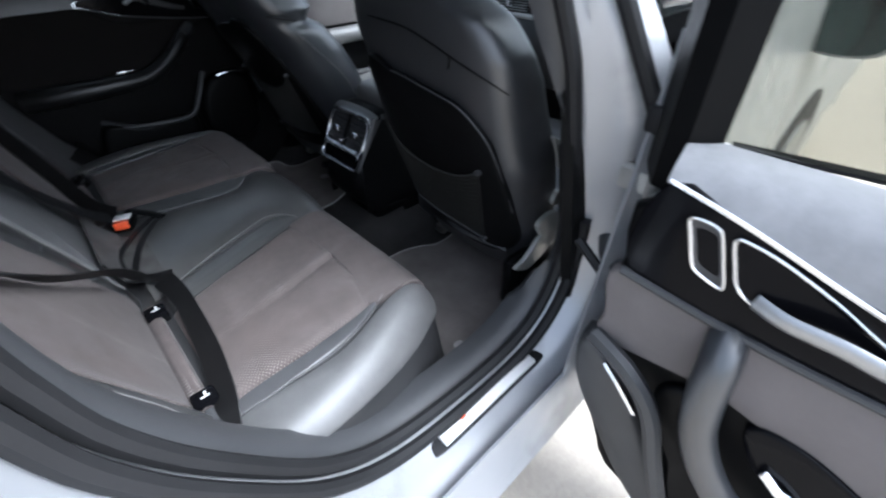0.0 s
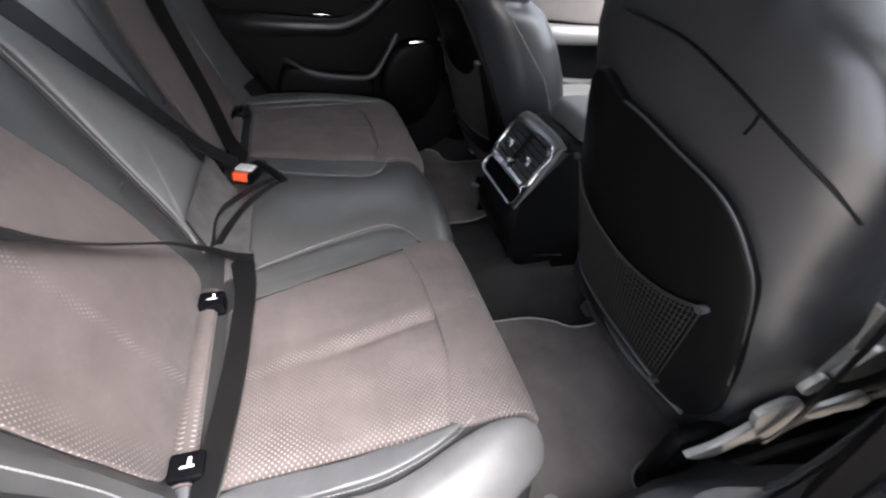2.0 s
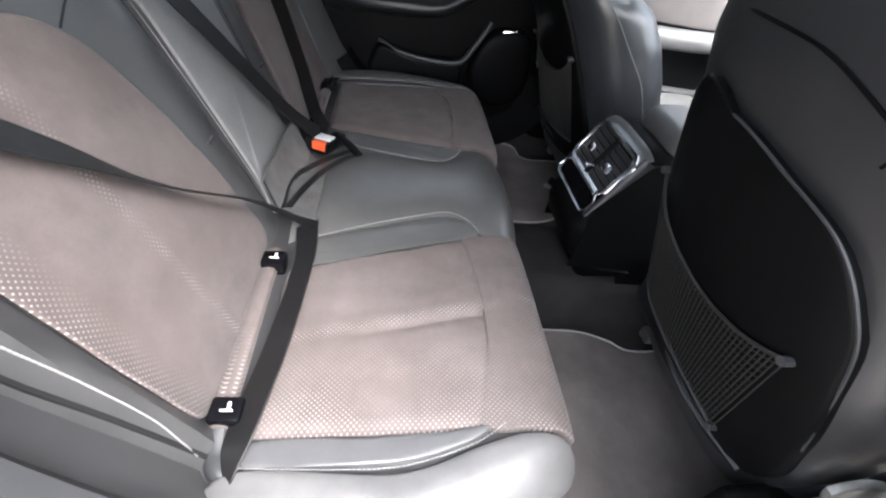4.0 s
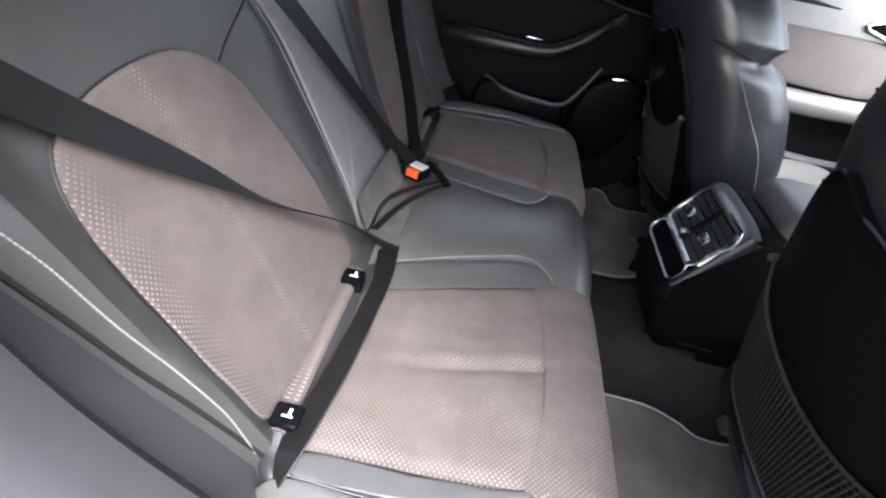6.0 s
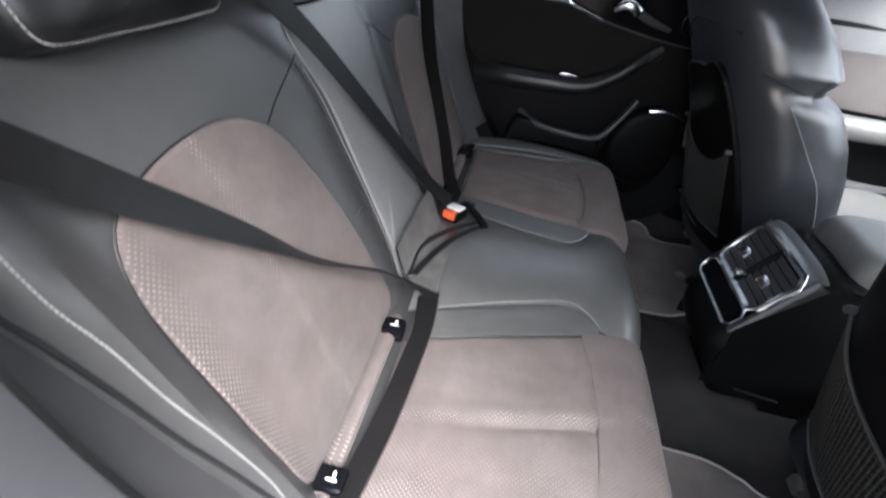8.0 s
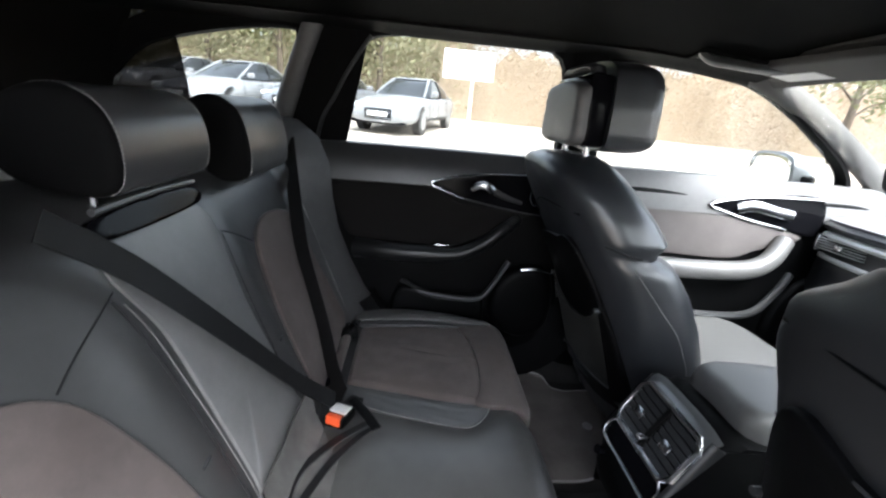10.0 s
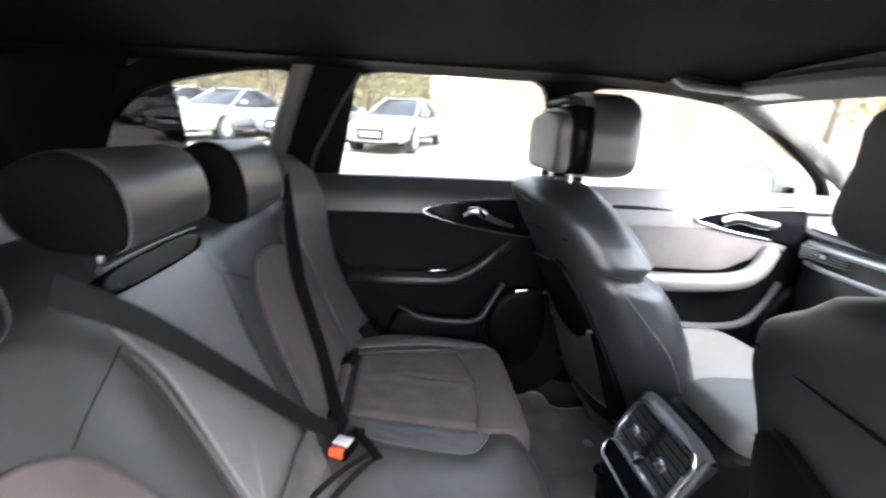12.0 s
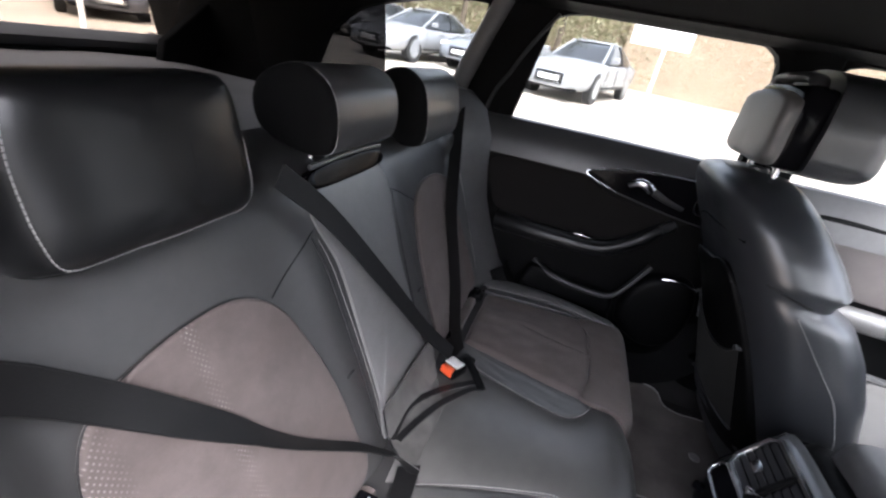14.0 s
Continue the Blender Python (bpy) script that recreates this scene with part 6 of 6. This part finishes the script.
# ---- roof fittings ----
for y0 in (0.965,):
    gh = thing("grab_handle", (-0.56, y0 + 0.1, 1.37), "grey fold-up grab handle on the roof lining", "grab handle")
    pts = [(-0.575, y0 - 0.01, 1.405), (-0.560, y0, 1.385), (-0.550, y0 + 0.05, 1.378), (-0.550, y0 + 0.16, 1.373), (-0.560, y0 + 0.21, 1.378), (-0.575, y0 + 0.22, 1.397)]
    part("grip", tube(pts, 0.013, 8, smooth=24, flat=1.6, side=(0.3, 0, 1)), LEATHER_SIDE, gh, "grey grip")
    part("recess", pad([(y0 - 0.03, -0.615), (y0 - 0.03, -0.535), (y0 + 0.24, -0.535), (y0 + 0.24, -0.615)], lambda u, v, h: Vector((v, u, roof_z(v, u) - 0.001 - h)), 0.006, 0.003, 0.0, 4, smooth=False), TRIM_CLOTH, gh, "dark recess")
    part("mount", block((-0.60, y0 - 0.02, 1.39), (-0.56, y0 + 0.02, 1.415), 0.006), PLASTIC, gh)
    part("mount", block((-0.60, y0 + 0.19, 1.375), (-0.56, y0 + 0.23, 1.402), 0.006), PLASTIC, gh)
visor = thing("sun_visor", (-0.40, 1.22, 1.34), "grey cloth sun visor folded up, white label on it", "sun visor")
vf = lambda u, v, h: Vector((-0.40 + u, 1.12 + 0.99 * v, 1.392 - 0.14 * v - h))
part("flap", pad([(-0.24, 0.0), (-0.25, 0.08), (-0.22, 0.155), (0.20, 0.16), (0.22, 0.08), (0.20, 0.0)], vf, 0.018, 0.008, 0.0, 48), GREY_CLOTH, visor)
part("label", pad([(-0.20, 0.06), (-0.20, 0.12), (-0.06, 0.12), (-0.06, 0.06)], vf, 0.0195, 0.0005, 0.0, 4, smooth=False), WHITE, visor, "plain white label")

# door mirrors
def door_mirror(s, x, z, label, glass):
    ob = thing("door_mirror", (s * x, 1.62, z - 0.02), label, "door mirror", "door mirrors")
    mf = lambda u, v, h: Vector((s * (x + u), 1.60 + h, z + v))
    oval = [(-0.085, -0.04), (-0.09, 0.02), (-0.06, 0.065), (0.03, 0.075), (0.10, 0.06), (0.115, 0.0), (0.09, -0.05), (0.0, -0.062)]
    part("shell", pad([(u * 1.1, v * 1.12) for u, v in oval], mf, 0.11, 0.06, 0.0, 56), SILVER, ob, "silver painted shell")
    part("glass", pad(oval, lambda u, v, h: mf(u, v, -0.004 - h), 0.004, 0.001, 0.0, 56), glass, ob, "mirror glass")
    part("arm", block((min(s * (x - 0.11), s * (x - 0.01)), 1.63, z - 0.023), (max(s * (x - 0.11), s * (x - 0.01)), 1.69, z + 0.007), 0.01), GLOSS_BLACK, ob)


door_mirror(1, 0.930, 0.918, "silver door mirror, glass tinted for its dark green reflection", MIRROR_DARKENED)
door_mirror(-1, 0.975, 1.075, "silver door mirror outside the closed front door", MIRROR_PALE)

# ---- outside ----
ASPHALT = worn("pale_concrete", (0.38, 0.338, 0.285), 0.9, fine=60, coarse=0.6, vary=0.2, bump=0.5, dist=0.004)
CAR_DARK = worn("dark_car_paint", (0.06, 0.062, 0.07), 0.2, 0.2, fine=300, coarse=1, vary=0.1, bump=0.01)
CAR_SILVER = worn("pale_car_paint", (0.27, 0.275, 0.285), 0.25, 0.3, fine=300, coarse=1, vary=0.05, bump=0.01)
CAR_GREY = worn("grey_car_paint", (0.19, 0.20, 0.22), 0.22, 0.3, fine=300, coarse=1, vary=0.06, bump=0.01)
CAR_GLASS = worn("car_glass", (0.02, 0.022, 0.024), 0.06, fine=200, bump=0.01)
TYRE = worn("tyre_rubber", (0.018, 0.018, 0.018), 0.85, fine=200, bump=0.3)
LAMP = worn("lamp_glass", (0.75, 0.77, 0.8), 0.1, fine=200, bump=0.02)
BARK = worn("bark", (0.09, 0.07, 0.05), 0.95, fine=60, coarse=6, vary=0.4, bump=0.8, dist=0.01)


def foliage(name, a, b):
    m = Mat(name, a, 0.7, spec=0.25)
    isle = m.t.nodes.new("ShaderNodeNewGeometry").outputs["Random Per Island"]
    m.paint(m.mix(isle, a, b))
    return m.m


LEAF = foliage("green_leaf", (0.10, 0.11, 0.05), (0.18, 0.18, 0.085))
TWIG = foliage("brown_leaf", (0.38, 0.305, 0.23), (0.46, 0.37, 0.275))
SHRUB = foliage("pale_green_shrub", (0.27, 0.27, 0.16), (0.40, 0.37, 0.25))
THICKET = worn("dry_thicket", (0.37, 0.295, 0.215), 0.95, fine=14, coarse=1.2, vary=0.07, bump=0.8, dist=0.05)


def ground_z(x, y):
    return 0.03 + 0.052 * max(0.0, -x - 2.0) + 0.01 * noise.noise(Vector((x * 0.4, y * 0.4, 0)))


xs = sorted(set([-400, -150, -70, -45] + list(np.linspace(-32, 14, 47)) + [30, 80, 200]))
ys = sorted(set([-200, -90, -45] + list(np.linspace(-28, 28, 57)) + [45, 90, 200]))
solid("ground", sheet([[Vector((x, y, min(ground_z(x, y), 4.0))) for y in ys] for x in xs], 0.05, out=(0, 0, 1)), ASPHALT, "pale concrete car park, rising gently", "ground", kind="structure")


def parked_car(at, heading, paint, label):
    """A saloon car, nose along heading (degrees from +x)."""
    ob = thing("parked_car", at, label, "car", "parked cars")
    m = Matrix.Translation(at) @ Euler((0, radians(2.5), radians(heading))).to_matrix().to_4x4()
    rows = []
    for x, w, zl, zt in ((-2.42, 0.70, 0.42, 0.72), (-2.35, 0.84, 0.30, 0.98), (-1.9, 0.90, 0.22, 1.02), (-1.2, 0.92, 0.20, 1.0), (0.0, 0.93, 0.19, 0.98), (0.9, 0.92, 0.20, 0.97), (1.6, 0.90, 0.22, 0.90), (2.1, 0.86, 0.22, 0.80), (2.38, 0.76, 0.24, 0.68), (2.46, 0.62, 0.30, 0.55)):
        loop = []
        for k in range(20):
            a = 2 * math.pi * k / 20
            c, q = math.cos(a), math.sin(a)
            loop.append(m @ Vector((x, math.copysign(abs(c) ** 0.5, c) * w, (zl + zt) / 2 + math.copysign(abs(q) ** 0.55, q) * (zt - zl) / 2)))
        rows.append(loop)
    part("body", skin(bmesh.new(), rows), paint, ob)
    rows = []
    for z, x0, x1, w in ((0.93, -2.0, 1.15, 0.84), (1.05, -1.85, 0.85, 0.80), (1.25, -1.35, 0.35, 0.70), (1.38, -1.0, 0.0, 0.62), (1.43, -0.7, -0.25, 0.5)):
        loop = []
        for k in range(24):
            a = 2 * math.pi * k / 24
            c, q = math.cos(a), math.sin(a)
            loop.append(m @ Vector(((x0 + x1) / 2 + math.copysign(abs(c) ** 0.5, c) * (x1 - x0) / 2, math.copysign(abs(q) ** 0.5, q) * w, z)))
        rows.append(loop)
    part("windows", skin(bmesh.new(), rows[:4]), CAR_GLASS, ob, "dark glazing")
    part("roof", skin(bmesh.new(), [[p + Vector((0, 0, 0.012)) for p in r] for r in rows[3:]]), paint, ob)
    for k in (3, 9, 15, 21):
        part("pillar", tube([r[k] for r in rows[:4]], 0.035, 8, smooth=12), paint, ob)
    for k in (6, 18):
        part("door_pillar", tube([r[k] for r in rows[:4]], 0.03, 8, smooth=12), GLOSS_BLACK, ob)
    for s in (1, -1):
        part("sill_strip", tube([m @ Vector((x, s * 0.905, 0.36)) for x in (-1.0, 0.0, 1.0)], 0.025, 8), RUBBER, ob, "dark sill strip")
        for x in (-0.95, 0.05, 0.95):
            part("door_gap", tube([m @ Vector((x, s * y, z)) for y, z in ((0.928, 0.45), (0.935, 0.6), (0.928, 0.78), (0.89, 0.93))], 0.006, 6), RUBBER, ob)
        for x in (-0.80, 0.20):
            part("door_handle", tube([m @ Vector((x + d, s * 0.935, 0.80)) for d in (-0.09, 0.0, 0.09)], 0.014, 8), paint, ob)
    for x in (-1.45, 1.46):
        for s in (1, -1):
            part("wheel_arch", tube([m @ Vector((x, s * y, 0.345)) for y in (0.70, 0.72, 0.885, 0.892)], 0.375, 28), RUBBER, ob, "dark wheel arch")
            w = part("wheel", tube([m @ Vector((x, s * y, 0.33)) for y in (0.70, 0.72, 0.88, 0.90)], 0.33, 24), TYRE, ob)
            part("rim", tube([m @ Vector((x, s * y, 0.33)) for y in (0.89, 0.905, 0.91)], 0.22, 16), CAR_SILVER, w, "pale alloy rim")
    part("grille", turned(block((2.40, -0.36, 0.36), (2.49, 0.36, 0.62), 0.03), m), GLOSS_BLACK, ob, "black grille")
    for k in range(4):
        part("grille_bar", turned(block((2.485, -0.34, 0.40 + k * 0.055), (2.497, 0.34, 0.408 + k * 0.055), 0.003), m), CHROME, ob)
    part("number_plate", turned(block((2.49, -0.26, 0.44), (2.502, 0.26, 0.55), 0.004), m), WHITE, ob, "plain pale plate")
    part("lower_intake", turned(block((2.30, -0.72, 0.25), (2.44, 0.72, 0.33), 0.02), m), GLOSS_BLACK, ob)
    for s in (1, -1):
        part("headlight", turned(block((2.16, s * 0.63 - 0.16, 0.60), (2.36, s * 0.63 + 0.16, 0.72), 0.04), m), LAMP, ob, "clear headlight")
        part("wing_mirror", turned(block((0.62, s * 0.98 - 0.09, 0.98), (0.75, s * 0.98 + 0.09, 1.11), 0.03), m), paint, ob)
    return ob


for x, y, h, paint, label in ((-12.9, -0.1, -17, CAR_SILVER, "pale silver saloon car parked nose out by the hedge"), (-14.6, -2.9, -17, CAR_GREY, "grey saloon car parked beside another"), (-13.6, -5.4, -14, CAR_SILVER, "silver saloon car parked in a row"), (-18.0, -9.3, -25, CAR_SILVER, "silver car parked under trees"), (-8.5, -12.5, 60, CAR_DARK, "dark car parked behind"), (-5.0, -14.0, 70, CAR_SILVER, "pale car parked behind")):
    parked_car((x, y, ground_z(x, y)), h, paint, label)

sign = thing("sign_board", (-14.5, 1.9, ground_z(-14.5, 1.9)), "plain white sign board on a white post", "sign")
part("board", block((-14.6, 0.9, 2.25), (-14.55, 2.6, 3.15), 0.01), WHITE, sign)
part("post", tube([(-14.5, 1.9, ground_z(-14.5, 1.9)), (-14.5, 1.9, 1.5), (-14.5, 1.9, 2.4)], 0.05, 8), WHITE, sign)


for x, y in ((-5.7, -9.0), (-7.9, -9.6)):
    pole = thing("post", (x, y, ground_z(x, y)), "plain white metal post beside the parked cars", "post", "white posts")
    part("shaft", tube([(x, y, ground_z(x, y)), (x, y, 1.5), (x, y, 3.0)], 0.05, 10), WHITE, pole)
    part("foot", tube([(x, y, ground_z(x, y) - 0.02), (x, y, ground_z(x, y) + 0.03)], 0.12, 12), CAR_GREY, pole)


def clumps(name, n, inside, mat, size, label, category, seed):
    """Many small leaves and twigs scattered through a shape."""
    rnd = np.random.RandomState(seed)
    bm = bmesh.new()
    for _ in range(n):
        c = Vector(inside(rnd))
        u = Vector(rnd.normal(size=3)).normalized()
        v = u.orthogonal().normalized()
        k = size * (0.5 + rnd.rand())
        bm.faces.new([bm.verts.new(c + p) for p in (u * k, v * k * 0.45, -u * k, -v * k * 0.45)])
    return solid(name, bm, mat, label, category, kind="stuff")


def bank(x0, y0, x1, y1, high, deep):
    def spot(r):
        f = r.rand()
        x, y = x0 + (x1 - x0) * f + r.normal() * deep, y0 + (y1 - y0) * f + r.normal() * deep * 0.5
        top = high * (0.75 + 0.4 * noise.noise(Vector((f * 12, 0, high))))
        return x, y, ground_z(x, y) + top * r.rand() ** 0.8
    return spot


def thicket(name, x0, y0, x1, y1, high, deep, label):
    """The dense inside of a hedge: a lumpy mound."""
    rows = []
    for i in range(60):
        f = i / 59
        cx, cy = x0 + (x1 - x0) * f, y0 + (y1 - y0) * f
        row = []
        for k in range(15):
            a = math.pi * k / 14
            bump = 0.72 + 0.28 * noise.noise(Vector((f * 30, k * 0.6, high)))
            row.append(Vector((cx + deep * 0.7 * math.cos(a) * bump, cy, ground_z(cx, cy) - 0.1 + high * 0.82 * math.sin(a) ** 0.6 * bump)))
        rows.append(row)
    return solid(name, sheet(rows, 0.05), THICKET, label, "hedge", kind="stuff")


thicket("hedge_core", -19.5, 1.0, -15.5, 24, 4.4, 0.6, "dense dry brown inside of the hedge")
thicket("hedge_core", -24, -26, -20.5, 2.0, 4.6, 0.9, "dense dry brown inside of the far hedge")
clumps("hedge", 120000, bank(-19.5, 1.0, -15.5, 24, 4.6, 0.6), TWIG, 0.04, "bare brown hedge bank behind the car park", "hedge", 1)
clumps("far_hedge", 60000, bank(-24, -26, -20.5, 2.0, 5.0, 0.9), SHRUB, 0.11, "brown and green hedge behind parked cars", "hedge", 2)
clumps("rear_hedge", 6000, bank(-22, -26, 6, -27, 5.0, 0.9), TWIG, 0.25, "brown hedge behind the parked cars", "hedge", 3)
rnd = random.Random(5)
for x, y, high in ((-19.5, -1.6, 6.0), (-20, -6.0, 6.5), (-21, -9.5, 6.0), (-22, -13.0, 7.0), (-14, 15.0, 5.0)):
    tree = thing("tree", (x, y, ground_z(x, y)), "small tree with thin green and yellow leaves", "tree", "trees")
    g = ground_z(x, y)
    bm = tube([(x, y, g), (x + 0.1, y, g + high * 0.4), (x, y + 0.1, g + high * 0.85)], 0.14, 8, smooth=8, taper=(1.2, 0.3))
    tips = []
    for k in range(9):
        a, z = rnd.random() * 6.28, g + high * (0.3 + 0.06 * k)
        tip = Vector((x + 1.1 * math.cos(a), y + 1.1 * math.sin(a), z + 0.8))
        tube([(x, y, z), (x + 0.5 * math.cos(a), y + 0.5 * math.sin(a), z + 0.5), tip], 0.05, 5, bm, taper=(1, 0.3))
        tips.append(tip)
    part("trunk", bm, BARK, tree)
    r = np.random.RandomState(int(-x * 10))
    bm = bmesh.new()
    for _ in range(1500):
        c = tips[r.randint(len(tips))] + Vector(r.normal(size=3)) * 0.45
        u = Vector(r.normal(size=3)).normalized()
        v = u.orthogonal().normalized()
        k = 0.10 * (0.5 + r.rand())
        bm.faces.new([bm.verts.new(c + p) for p in (u * k, v * k * 0.5, -u * k, -v * k * 0.5)])
    part("crown", bm, LEAF, tree)
